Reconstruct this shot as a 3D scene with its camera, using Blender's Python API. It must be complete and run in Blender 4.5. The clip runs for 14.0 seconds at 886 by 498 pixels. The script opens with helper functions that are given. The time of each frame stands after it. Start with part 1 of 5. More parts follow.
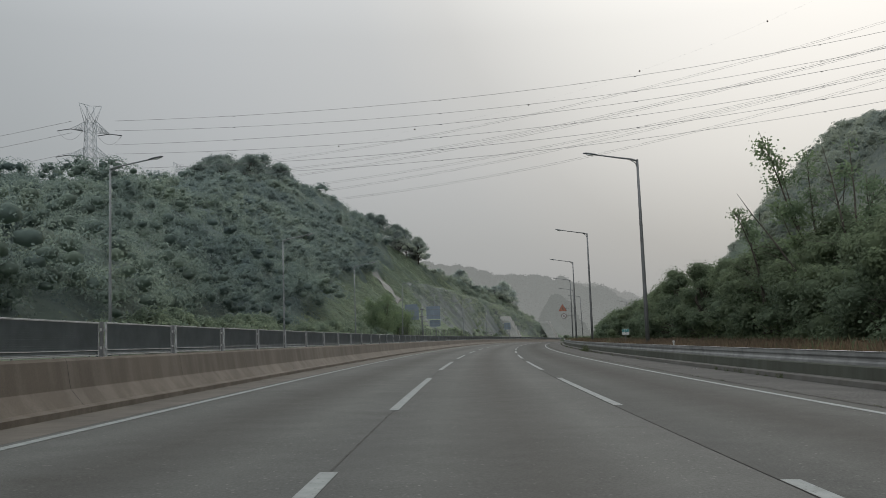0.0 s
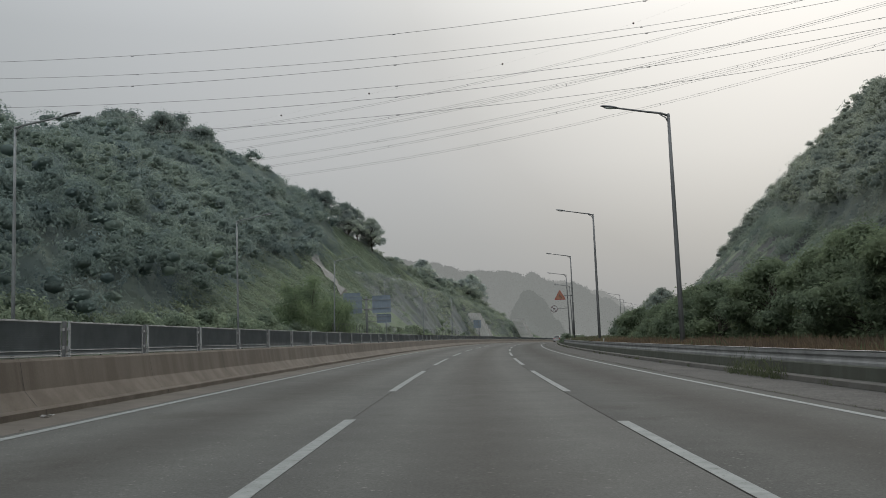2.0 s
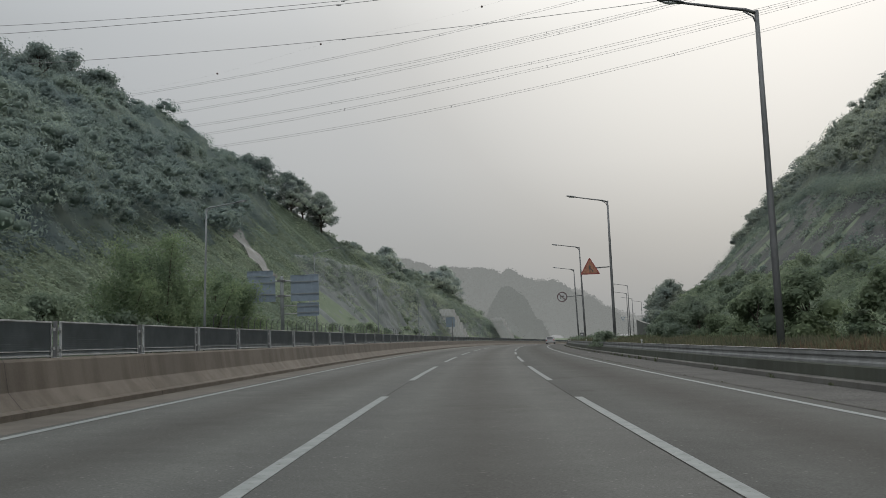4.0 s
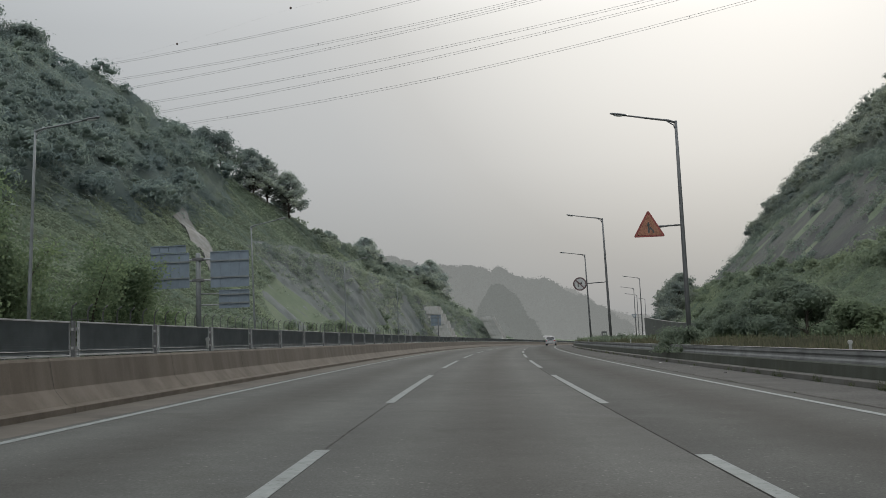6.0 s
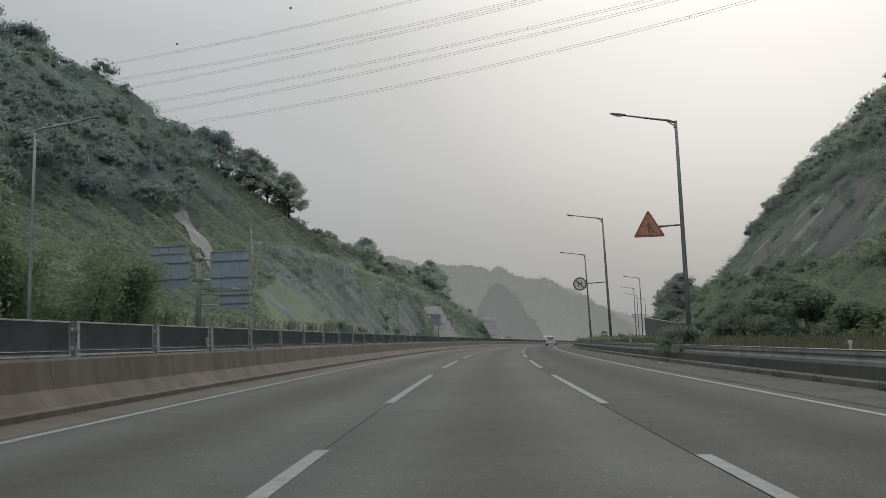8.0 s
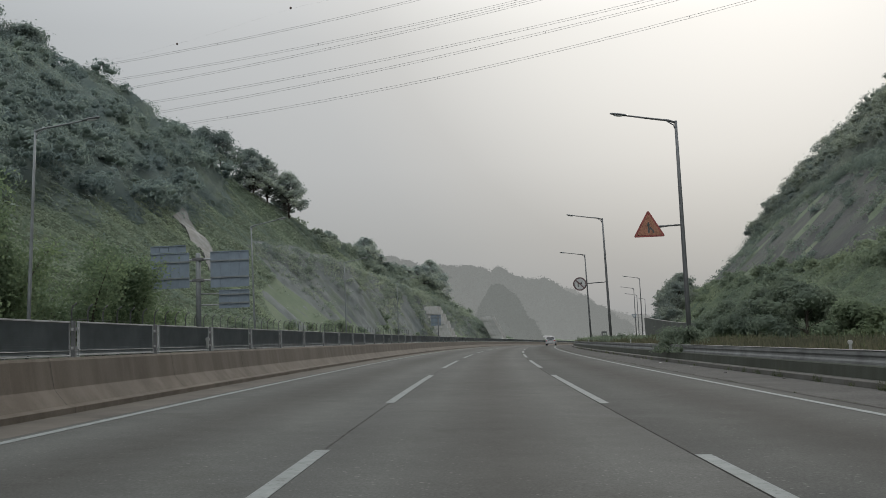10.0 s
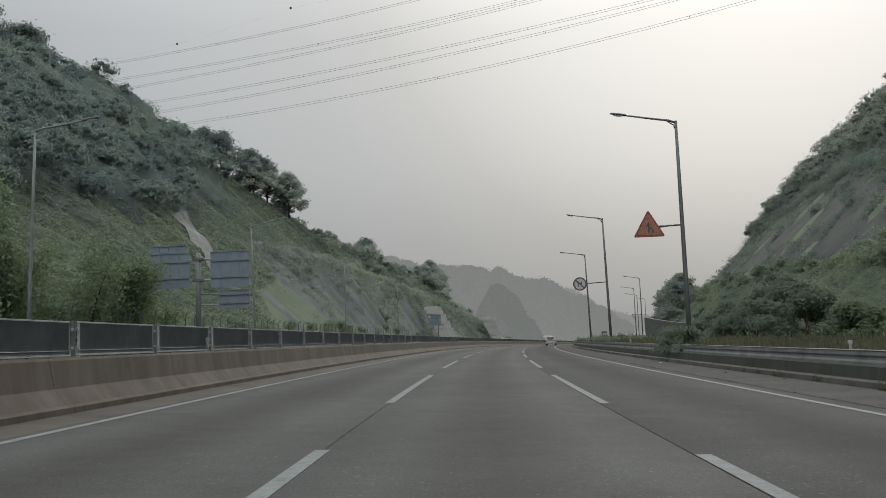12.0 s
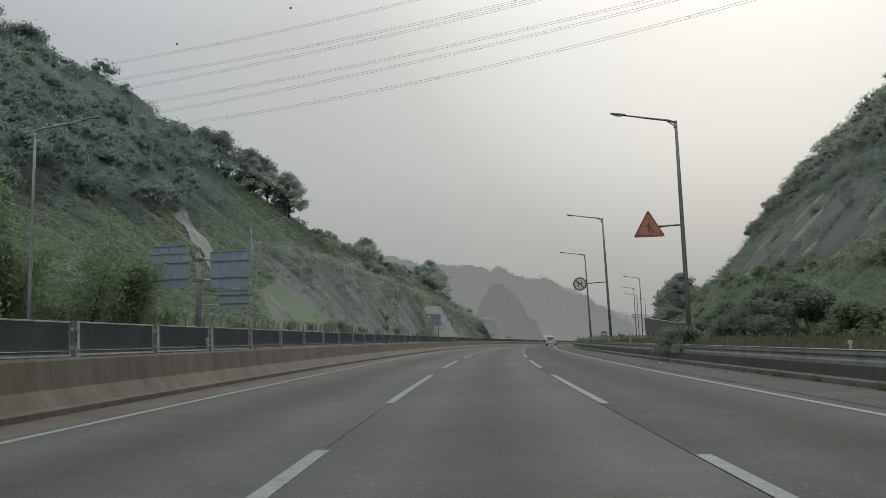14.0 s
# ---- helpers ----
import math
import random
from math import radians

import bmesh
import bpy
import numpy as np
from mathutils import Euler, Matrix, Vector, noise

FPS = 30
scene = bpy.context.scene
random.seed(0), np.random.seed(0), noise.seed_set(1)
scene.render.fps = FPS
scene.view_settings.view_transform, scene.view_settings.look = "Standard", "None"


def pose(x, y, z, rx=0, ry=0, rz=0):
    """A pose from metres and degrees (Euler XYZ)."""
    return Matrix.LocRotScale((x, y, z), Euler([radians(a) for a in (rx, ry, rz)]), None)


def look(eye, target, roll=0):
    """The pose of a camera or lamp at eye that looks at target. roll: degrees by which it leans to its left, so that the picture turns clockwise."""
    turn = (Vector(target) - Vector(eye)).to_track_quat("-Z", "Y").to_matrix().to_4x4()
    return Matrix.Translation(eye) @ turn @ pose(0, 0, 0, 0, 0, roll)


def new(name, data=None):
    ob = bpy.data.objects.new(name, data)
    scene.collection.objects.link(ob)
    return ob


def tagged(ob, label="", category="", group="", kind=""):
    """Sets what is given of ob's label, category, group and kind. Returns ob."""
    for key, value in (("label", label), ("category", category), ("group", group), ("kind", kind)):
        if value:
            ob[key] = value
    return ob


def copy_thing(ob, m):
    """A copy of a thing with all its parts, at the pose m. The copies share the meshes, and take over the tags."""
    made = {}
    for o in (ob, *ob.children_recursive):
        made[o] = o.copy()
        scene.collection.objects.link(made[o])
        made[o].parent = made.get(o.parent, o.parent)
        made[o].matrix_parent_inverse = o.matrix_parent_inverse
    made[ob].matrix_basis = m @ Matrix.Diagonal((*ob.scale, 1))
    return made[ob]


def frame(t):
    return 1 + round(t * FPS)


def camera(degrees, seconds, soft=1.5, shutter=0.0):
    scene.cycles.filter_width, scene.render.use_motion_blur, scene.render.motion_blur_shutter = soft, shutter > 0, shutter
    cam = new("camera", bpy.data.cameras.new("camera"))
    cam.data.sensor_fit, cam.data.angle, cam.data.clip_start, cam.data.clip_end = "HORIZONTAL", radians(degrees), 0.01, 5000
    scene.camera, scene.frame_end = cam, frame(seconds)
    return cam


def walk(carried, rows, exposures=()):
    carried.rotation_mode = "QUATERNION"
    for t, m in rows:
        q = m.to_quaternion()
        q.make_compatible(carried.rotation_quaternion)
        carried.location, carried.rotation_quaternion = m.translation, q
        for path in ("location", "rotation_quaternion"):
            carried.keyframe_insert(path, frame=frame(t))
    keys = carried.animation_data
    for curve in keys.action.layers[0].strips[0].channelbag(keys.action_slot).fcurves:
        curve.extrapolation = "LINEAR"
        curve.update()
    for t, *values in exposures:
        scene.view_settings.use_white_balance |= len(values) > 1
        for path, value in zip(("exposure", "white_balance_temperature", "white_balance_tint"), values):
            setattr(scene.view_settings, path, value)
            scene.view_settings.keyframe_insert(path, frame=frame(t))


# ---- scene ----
# The road is an arc to the right, banked towards its inner side. Places are given as s along it, u across (right is +), h above its surface.
R, HEAD, BANK, GRADE = 1342.0, radians(0.802), -0.0273, 0.0025
S_END = 540.0


def road_xy(s, u):
    """World x, y of s metres along and u metres across; straight on before 0 - 60 and after S_END."""
    s, u = np.asarray(s, float), np.asarray(u, float)
    a = np.clip(s, -60.0, S_END)
    th = HEAD + a / R
    x = (math.cos(HEAD) - np.cos(th)) * R + (s - a) * np.sin(th) + u * np.cos(th)
    y = (np.sin(th) - math.sin(HEAD)) * R + (s - a) * np.cos(th) - u * np.sin(th)
    return x, y


def crest_drop(s):
    """How far the road has sunk below its first grade, beyond the crest."""
    return np.clip(np.asarray(s, float) - 135.0, 0.0, 340.0) ** 2 / 39000.0


def road_z(s, u):
    return GRADE * np.clip(s, -60.0, S_END) + BANK * np.clip(u, -27.0, 15.0) - crest_drop(s)


def at(s, u, h=0.0):
    x, y = road_xy(s, u)
    return Vector((float(x), float(y), float(road_z(s, u)) + h))


def heading(s):
    """Turn about z, in degrees, of a thing that faces along the road at s."""
    return -math.degrees(HEAD + min(max(s, -60.0), S_END) / R)


def spot(s, u, h=0.0, turn=0.0):
    p = at(s, u, h)
    return pose(p.x, p.y, p.z, 0, 0, heading(s) + turn)


# ---- camera ----
cam = camera(52.1, 14.0, soft=0.9)
EYE, STOP, SPEED = 1.07, 5.06, 24.75
# seconds, drift across, yaw, pitch, roll
WALK = [
    (0.0, 0.00, 0.29, 5.90, 2.06),
    (0.5, 0.12, -0.23, 5.89, 2.06),
    (1.0, 0.23, -0.76, 5.83, 2.08),
    (1.5, 0.33, -1.32, 5.81, 2.16),
    (2.0, 0.43, -1.87, 5.84, 2.14),
    (2.5, 0.53, -2.40, 5.86, 2.15),
    (3.0, 0.62, -2.85, 5.87, 2.15),
    (3.5, 0.60, -3.20, 5.86, 2.15),
    (4.3, 0.51, -3.77, 5.86, 2.16),
    (STOP - 0.06, 0.41, -4.26, 5.86, 2.17),
    (STOP + 0.04, 0.40, -4.29, 5.86, 2.17),
    (8.0, 0.40, -4.29, 5.86, 2.17),
    (11.0, 0.40, -4.29, 5.86, 2.17),
    (14.0, 0.40, -4.29, 5.86, 2.17),
]


def eye(t, u):
    p = at(SPEED * min(t, STOP), u, EYE)
    return p.x, p.y, p.z


walk(cam, [(t, pose(*eye(t, u), 90 + pitch, roll, yaw)) for t, u, yaw, pitch, roll in WALK])

# ---- sky and sun ----
SUN_AZ, SUN_EL = radians(27), radians(27)
sun_way = Vector((math.sin(SUN_AZ) * math.cos(SUN_EL), math.cos(SUN_AZ) * math.cos(SUN_EL), math.sin(SUN_EL)))
world = bpy.data.worlds.new("hazy_sky")
scene.world = world
world.use_nodes = True
wn, wl = world.node_tree.nodes, world.node_tree.links
wn.clear()
w_out = wn.new("ShaderNodeOutputWorld")
w_sky = wn.new("ShaderNodeTexSky")
w_sky.sky_type, w_sky.sun_disc = "NISHITA", False
w_sky.sun_elevation, w_sky.sun_rotation = SUN_EL, SUN_AZ
w_sky.dust_density, w_sky.air_density = 6.0, 1.5
w_bg1 = wn.new("ShaderNodeBackground")
w_bg1.inputs[1].default_value = 0.05
wl.new(w_sky.outputs[0], w_bg1.inputs[0])


def world_ramp(source, stops):
    r = wn.new("ShaderNodeValToRGB")
    e = r.color_ramp.elements
    e[0].position, e[0].color = stops[0][0], (*stops[0][1], 1)
    e[1].position, e[1].color = stops[-1][0], (*stops[-1][1], 1)
    for q, c in stops[1:-1]:
        e.new(q).color = (*c, 1)
    wl.new(source, r.inputs[0])
    return r.outputs[0]


# the veil of haze that hides the blue sky: brighter towards the sun, and towards the zenith as under any overcast; its
# unseen part opposite the sun is raised as an added fill
w_tc = wn.new("ShaderNodeTexCoord")
w_dot = wn.new("ShaderNodeVectorMath")
w_dot.operation = "DOT_PRODUCT"
w_dot.inputs[1].default_value = sun_way
wl.new(w_tc.outputs["Generated"], w_dot.inputs[0])
w_half = wn.new("ShaderNodeMath")
w_half.operation = "MULTIPLY_ADD"
w_half.inputs[1].default_value = w_half.inputs[2].default_value = 0.5
wl.new(w_dot.outputs["Value"], w_half.inputs[0])
w_glow = world_ramp(w_half.outputs[0], [(0.0, (1.36, 1.40, 1.42)), (0.3, (1.10, 1.13, 1.15)), (0.55, (0.56, 0.58, 0.595)), (0.70, (0.355, 0.375, 0.388)), (0.82, (0.430, 0.456, 0.472)), (0.883, (0.505, 0.526, 0.542)), (0.933, (0.561, 0.575, 0.581)), (0.953, (0.621, 0.625, 0.617)), (0.978, (0.818, 0.815, 0.791)), (0.994, (0.906, 0.905, 0.887)), (1.0, (0.965, 0.970, 0.959))])
w_sep = wn.new("ShaderNodeSeparateXYZ")
wl.new(w_tc.outputs["Generated"], w_sep.inputs[0])
w_rise = world_ramp(w_sep.outputs[2], [(0.0, (0.24, 0.24, 0.24)), (0.105, (0.29, 0.29, 0.288)), (0.19, (0.35, 0.35, 0.35)), (0.326, (0.40, 0.40, 0.40)), (0.45, (0.54, 0.54, 0.54)), (0.7, (1.20, 1.20, 1.21)), (1.0, (1.7, 1.71, 1.73))])
w_mul = wn.new("ShaderNodeMix")
w_mul.data_type, w_mul.blend_type = "RGBA", "MULTIPLY"
w_mul.inputs[0].default_value = 1.0
wl.new(w_glow, w_mul.inputs[6])
wl.new(w_rise, w_mul.inputs[7])
w_bg2 = wn.new("ShaderNodeBackground")
w_bg2.inputs[1].default_value = 2.5
wl.new(w_mul.outputs[2], w_bg2.inputs[0])
w_mix = wn.new("ShaderNodeMixShader")
w_mix.inputs[0].default_value = 0.96
wl.new(w_bg1.outputs[0], w_mix.inputs[1])
wl.new(w_bg2.outputs[0], w_mix.inputs[2])
wl.new(w_mix.outputs[0], w_out.inputs[0])

sun = new("sun", bpy.data.lights.new("sun", "SUN"))
sun.data.energy, sun.data.angle, sun.data.color = 1.0, radians(16), (1.0, 0.95, 0.88)
sun.matrix_world = look(sun_way * 900, (0, 0, 0))


# ---- materials ----
class Mat:
    """A small helper round a principled material."""

    def __init__(self, name, rough=0.8, metal=0.0, spec=0.3):
        self.m = bpy.data.materials.new(name)
        self.m.use_nodes = True
        self.n, self.l = self.m.node_tree.nodes, self.m.node_tree.links
        self.b = self.n["Principled BSDF"]
        self.b.inputs["Roughness"].default_value = rough
        self.b.inputs["Metallic"].default_value = metal
        self.b.inputs["Specular IOR Level"].default_value = spec
        self.co = self.n.new("ShaderNodeTexCoord").outputs["Object"]

    def node(self, kind, **sets):
        x = self.n.new(kind)
        for k, v in sets.items():
            x.inputs[k.replace("_", " ")].default_value = v
        return x

    def noise(self, scale, detail=4.0, rough=0.6, stretch=None):
        x = self.node("ShaderNodeTexNoise", Scale=scale, Detail=detail, Roughness=rough)
        src = self.co
        if stretch:
            mp = self.n.new("ShaderNodeMapping")
            mp.inputs["Scale"].default_value = stretch
            self.l.new(self.co, mp.inputs[0])
            src = mp.outputs[0]
        self.l.new(src, x.inputs["Vector"])
        return x.outputs["Fac"]

    def ramp(self, fac, stops):
        x = self.n.new("ShaderNodeValToRGB")
        e = x.color_ramp.elements
        e[0].position, e[0].color = stops[0][0], (*stops[0][1], 1)
        e[1].position, e[1].color = stops[-1][0], (*stops[-1][1], 1)
        for q, c in stops[1:-1]:
            e.new(q).color = (*c, 1)
        self.l.new(fac, x.inputs[0])
        return x.outputs[0]

    def mix(self, fac, a, b, mode="MIX"):
        x = self.n.new("ShaderNodeMix")
        x.data_type, x.blend_type = "RGBA", mode
        for i, v in ((0, fac), (6, a), (7, b)):
            if isinstance(v, (int, float)):
                x.inputs[i].default_value = v
            elif isinstance(v, tuple):
                x.inputs[i].default_value = (*v, 1)
            else:
                self.l.new(v, x.inputs[i])
        return x.outputs[2]

    def color(self, c):
        if isinstance(c, tuple):
            self.b.inputs["Base Color"].default_value = (*c, 1)
        else:
            self.l.new(c, self.b.inputs["Base Color"])
        return self

    def bump(self, fac, strength=0.3, distance=0.01):
        x = self.node("ShaderNodeBump", Strength=strength, Distance=distance)
        self.l.new(fac, x.inputs["Height"])
        self.l.new(x.outputs[0], self.b.inputs["Normal"])
        return self

    def rough(self, fac, lo, hi):
        x = self.n.new("ShaderNodeMapRange")
        x.inputs["To Min"].default_value, x.inputs["To Max"].default_value = lo, hi
        self.l.new(fac, x.inputs[0])
        self.l.new(x.outputs[0], self.b.inputs["Roughness"])
        return self


def plain(name, c, rough=0.7, metal=0.0, vary=0.25, scale=3.0, spec=0.3, bump=0.15):
    m = Mat(name, rough, metal, spec)
    lo = tuple(v * (1 - vary) for v in c)
    hi = tuple(min(1, v * (1 + vary)) for v in c)
    f = m.noise(scale, 6)
    m.color(m.ramp(f, [(0.3, lo), (0.7, hi)]))
    m.rough(m.noise(scale * 3), max(0.02, rough - 0.12), min(1, rough + 0.12))
    if bump:
        m.bump(m.noise(scale * 12), bump, 0.004)
    return m.m


def leafy(name, dark, light, patch=0.05, rough=0.8, through_light=0.58):
    """Leaves: every leaf its own tone, and larger patches of lighter and darker growth."""
    m = Mat(name, rough, 0, 0.06)
    g = m.n.new("ShaderNodeNewGeometry")
    f = m.ramp(g.outputs["Random Per Island"], [(0.0, dark), (0.55, tuple((a + b) / 2 for a, b in zip(dark, light))), (1.0, light)])
    f2 = m.ramp(m.noise(patch, 3), [(0.35, (0.80, 0.82, 0.85)), (0.65, (1.12, 1.10, 1.02))])
    f3 = m.ramp(m.noise(0.22, 2), [(0.36, (0.84, 0.86, 0.90)), (0.64, (1.14, 1.12, 1.04))])
    c = m.mix(1.0, m.mix(1.0, f, f2, "MULTIPLY"), f3, "MULTIPLY")
    m.color(c)
    tr = m.n.new("ShaderNodeBsdfTranslucent")
    m.l.new(c, tr.inputs[0])
    mx = m.n.new("ShaderNodeMixShader")
    mx.inputs[0].default_value = through_light
    m.l.new(m.b.outputs[0], mx.inputs[1])
    m.l.new(tr.outputs[0], mx.inputs[2])
    m.l.new(mx.outputs[0], m.n["Material Output"].inputs[0])
    return m.m


def concrete(name, base, streak=0.35, scale=1.0, rough=0.85):
    m = Mat(name, rough, 0, 0.25)
    big = m.ramp(m.noise(0.35 * scale, 5), [(0.3, tuple(v * 0.8 for v in base)), (0.7, tuple(v * 1.15 for v in base))])
    st = m.ramp(m.noise(1.6 * scale, 5, 0.6, (1.0, 1.0, 0.06)), [(0.42, (0.66, 0.62, 0.57)), (0.6, (1.0, 1.0, 1.0))])
    fine = m.ramp(m.noise(40 * scale, 4), [(0.3, (0.85, 0.85, 0.85)), (0.7, (1.1, 1.1, 1.1))])
    c = m.mix(streak, big, m.mix(1.0, big, st, "MULTIPLY"))
    m.color(m.mix(1.0, c, fine, "MULTIPLY"))
    m.bump(m.noise(30 * scale, 6), 0.35, 0.006)
    return m.m


def road_mat(name, k, spec=0.08, lo=0.7, hi=0.9):
    """Worn grey concrete slabs: paler wheel tracks, an oil-darkened middle, mottling and aggregate."""
    m = Mat(name, 0.85, 0, spec)
    uv = m.n.new("ShaderNodeUVMap").outputs[0]
    sp = m.n.new("ShaderNodeSeparateXYZ")
    m.l.new(uv, sp.inputs[0])
    lane = m.ramp(sp.outputs[0], [(0.0, (0.98, 0.98, 0.98)), (0.22, (1.17, 1.17, 1.15)), (0.36, (0.92, 0.905, 0.885)), (0.5, (0.76, 0.735, 0.705)), (0.64, (0.92, 0.905, 0.885)), (0.78, (1.17, 1.17, 1.15)), (1.0, (0.98, 0.98, 0.98))])
    big = m.ramp(m.noise(0.12, 5), [(0.3, (0.0402 * k, 0.0414 * k, 0.0390 * k)), (0.7, (0.0554 * k, 0.0571 * k, 0.0542 * k))])
    mid = m.ramp(m.noise(1.3, 6, 0.65), [(0.3, (0.94, 0.94, 0.94)), (0.7, (1.05, 1.05, 1.05))])
    fine = m.ramp(m.noise(42, 3), [(0.25, (0.68, 0.68, 0.68)), (0.75, (1.28, 1.28, 1.28))])
    blotch = m.ramp(m.noise(0.5, 4, 0.5), [(0.62, (1, 1, 1)), (0.72, (0.86, 0.85, 0.83))])
    c = m.mix(1.0, big, lane, "MULTIPLY")
    specks = m.ramp(m.noise(22, 2, 0.4), [(0.68, (1, 1, 1)), (0.74, (2.0, 2.0, 1.95))])
    for f in (mid, fine, blotch, specks):
        c = m.mix(1.0, c, f, "MULTIPLY")
    m.color(c)
    m.rough(m.noise(2.0, 5), lo, hi)
    m.bump(m.noise(70, 3), 0.35, 0.004)
    return m.m


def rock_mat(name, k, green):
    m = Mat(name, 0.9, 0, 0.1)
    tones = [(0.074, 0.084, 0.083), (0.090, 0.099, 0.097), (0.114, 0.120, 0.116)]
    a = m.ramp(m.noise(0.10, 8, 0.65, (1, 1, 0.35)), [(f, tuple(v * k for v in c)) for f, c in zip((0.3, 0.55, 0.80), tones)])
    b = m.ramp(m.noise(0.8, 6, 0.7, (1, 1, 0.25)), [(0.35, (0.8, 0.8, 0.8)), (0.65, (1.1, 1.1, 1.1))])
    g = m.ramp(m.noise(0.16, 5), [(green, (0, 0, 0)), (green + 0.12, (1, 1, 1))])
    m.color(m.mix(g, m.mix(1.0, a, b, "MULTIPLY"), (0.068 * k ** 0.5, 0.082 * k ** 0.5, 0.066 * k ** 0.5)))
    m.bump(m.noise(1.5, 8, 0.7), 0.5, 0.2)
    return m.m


def soil_mat():
    m = Mat("overgrown_soil", 0.95, 0, 0.1)
    m.color(m.ramp(m.noise(0.25, 8, 0.7), [(0.3, (0.070, 0.090, 0.062)), (0.55, (0.090, 0.112, 0.076)), (0.75, (0.115, 0.13, 0.09))]))
    m.bump(m.noise(3, 6), 0.7, 0.1)
    return m.m


M_ROAD, M_ROAD_2, M_ROAD_3 = road_mat("road_concrete", 1.0), road_mat("middle_lane_concrete", 0.92, 0.09, 0.72, 0.9), road_mat("truck_lane_concrete", 0.83, 0.065, 0.78, 0.95)
def gravel_mat():
    """Worn shoulder with loose grit on it."""
    m = Mat("worn_shoulder", 0.95, 0, 0.03)
    a = m.ramp(m.noise(0.7, 6), [(0.3, (0.050, 0.049, 0.047)), (0.7, (0.070, 0.069, 0.065))])
    b = m.ramp(m.noise(18, 4, 0.7), [(0.3, (0.6, 0.6, 0.6)), (0.55, (1, 1, 1)), (0.75, (1.7, 1.68, 1.62))])
    m.color(m.mix(1.0, a, b, "MULTIPLY"))
    m.bump(m.noise(25, 4), 0.5, 0.01)
    return m.m


M_SHOULDER = gravel_mat()
M_DIRT = plain("silted_edge", (0.049, 0.043, 0.035), 0.95, vary=0.35, scale=1.2, bump=0.5)
def paint_mat():
    """Old thermoplastic paint, worn through in spots to the concrete."""
    m = Mat("road_paint", 0.8, 0, 0.05)
    tone = m.ramp(m.noise(5, 6), [(0.3, (0.120, 0.128, 0.124)), (0.7, (0.168, 0.180, 0.175))])
    worn = m.ramp(m.noise(14, 6, 0.75), [(0.56, (0, 0, 0)), (0.68, (0.8, 0.8, 0.8))])
    m.color(m.mix(worn, tone, (0.06, 0.06, 0.057)))
    m.bump(m.noise(40, 4), 0.3, 0.004)
    return m.m


M_PAINT = paint_mat()
M_JOINT = plain("joint_filler", (0.030, 0.028, 0.026), 0.9, vary=0.5, scale=4, spec=0.05)
M_JOINT_OLD = plain("faded_joint_filler", (0.046, 0.0455, 0.043), 0.9, vary=0.4, scale=3, spec=0.05)
M_BARRIER = concrete("stained_concrete", (0.078, 0.066, 0.053), 0.8)
M_KERB = concrete("kerb_concrete", (0.060, 0.059, 0.054), 0.6)
M_GALV = plain("galvanised_steel", (0.20, 0.208, 0.21), 0.6, 0.2, 0.3, 2.0)
M_RAIL = plain("weathered_guardrail_steel", (0.150, 0.154, 0.152), 0.7, 0.0, 0.3, 1.2, spec=0.1)
M_SCREEN = plain("dark_screen_slats", (0.175, 0.196, 0.210), 0.6, 0.0, 0.2, 2.0)
M_POLE = plain("dull_grey_pole", (0.085, 0.088, 0.09), 0.55, 0.3, 0.2, 1.5)
M_POLE_PALE = plain("pale_grey_pole", (0.130, 0.142, 0.144), 0.6, 0.2, 0.2, 1.5)
M_HEAD = plain("lamp_housing", (0.09, 0.095, 0.10), 0.5, 0.2)
M_LENS = plain("lamp_lens", (0.55, 0.57, 0.58), 0.2, 0.0, 0.05, spec=0.5, bump=0)
M_SIGNBACK = plain("sign_back_steel", (0.125, 0.155, 0.185), 0.6, 0.2, 0.15, 1.0)
M_SOIL = soil_mat()
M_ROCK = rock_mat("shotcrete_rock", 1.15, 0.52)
M_WIRE = plain("aluminium_cable", (0.16, 0.16, 0.16), 0.7, 0.1)
M_PYLON = plain("pylon_steel", (0.22, 0.24, 0.25), 0.6, 0.3)
M_BARK = plain("bark", (0.05, 0.043, 0.036), 0.95, vary=0.4, scale=5, bump=0.6)
M_LEAF_NEAR = leafy("roadside_leaves", (0.094, 0.121, 0.080), (0.142, 0.178, 0.113))
M_LEAF_LIGHT = leafy("light_tree_leaves", (0.112, 0.154, 0.096), (0.174, 0.224, 0.132), through_light=0.6)
# Haze is put into the hill greens below, paler the farther they grow.
M_LEAF_HILL = leafy("hazed_hill_leaves", (0.150, 0.186, 0.178), (0.190, 0.230, 0.216))
# One crown green in two depths of painted haze: this far, the next near.
M_CROWN_HAZED = leafy("hazed_crown_leaves", (0.160, 0.203, 0.195), (0.198, 0.245, 0.231), 0.04)
M_CROWN_NEAR = leafy("less_hazed_crown_leaves", (0.136, 0.176, 0.164), (0.170, 0.214, 0.196), 0.04)
M_BELT = leafy("belt_leaves", (0.150, 0.190, 0.142), (0.208, 0.254, 0.186))
# greens of the cut slope and its bank, raised in tone for haze
M_LEAF_RIGHT = leafy("hazed_cut_wood_leaves", (0.185, 0.215, 0.192), (0.232, 0.264, 0.230))
M_SLOPE_RIGHT = leafy("bank_creeper_leaves", (0.146, 0.180, 0.130), (0.178, 0.216, 0.156), 0.03)
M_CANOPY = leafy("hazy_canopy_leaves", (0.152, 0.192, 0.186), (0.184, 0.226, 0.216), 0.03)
# crest and upper part of the cut: haze raises these greens too
M_CANOPY_RIGHT = leafy("hazed_cut_canopy_leaves", (0.165, 0.190, 0.174), (0.196, 0.224, 0.204), 0.03)
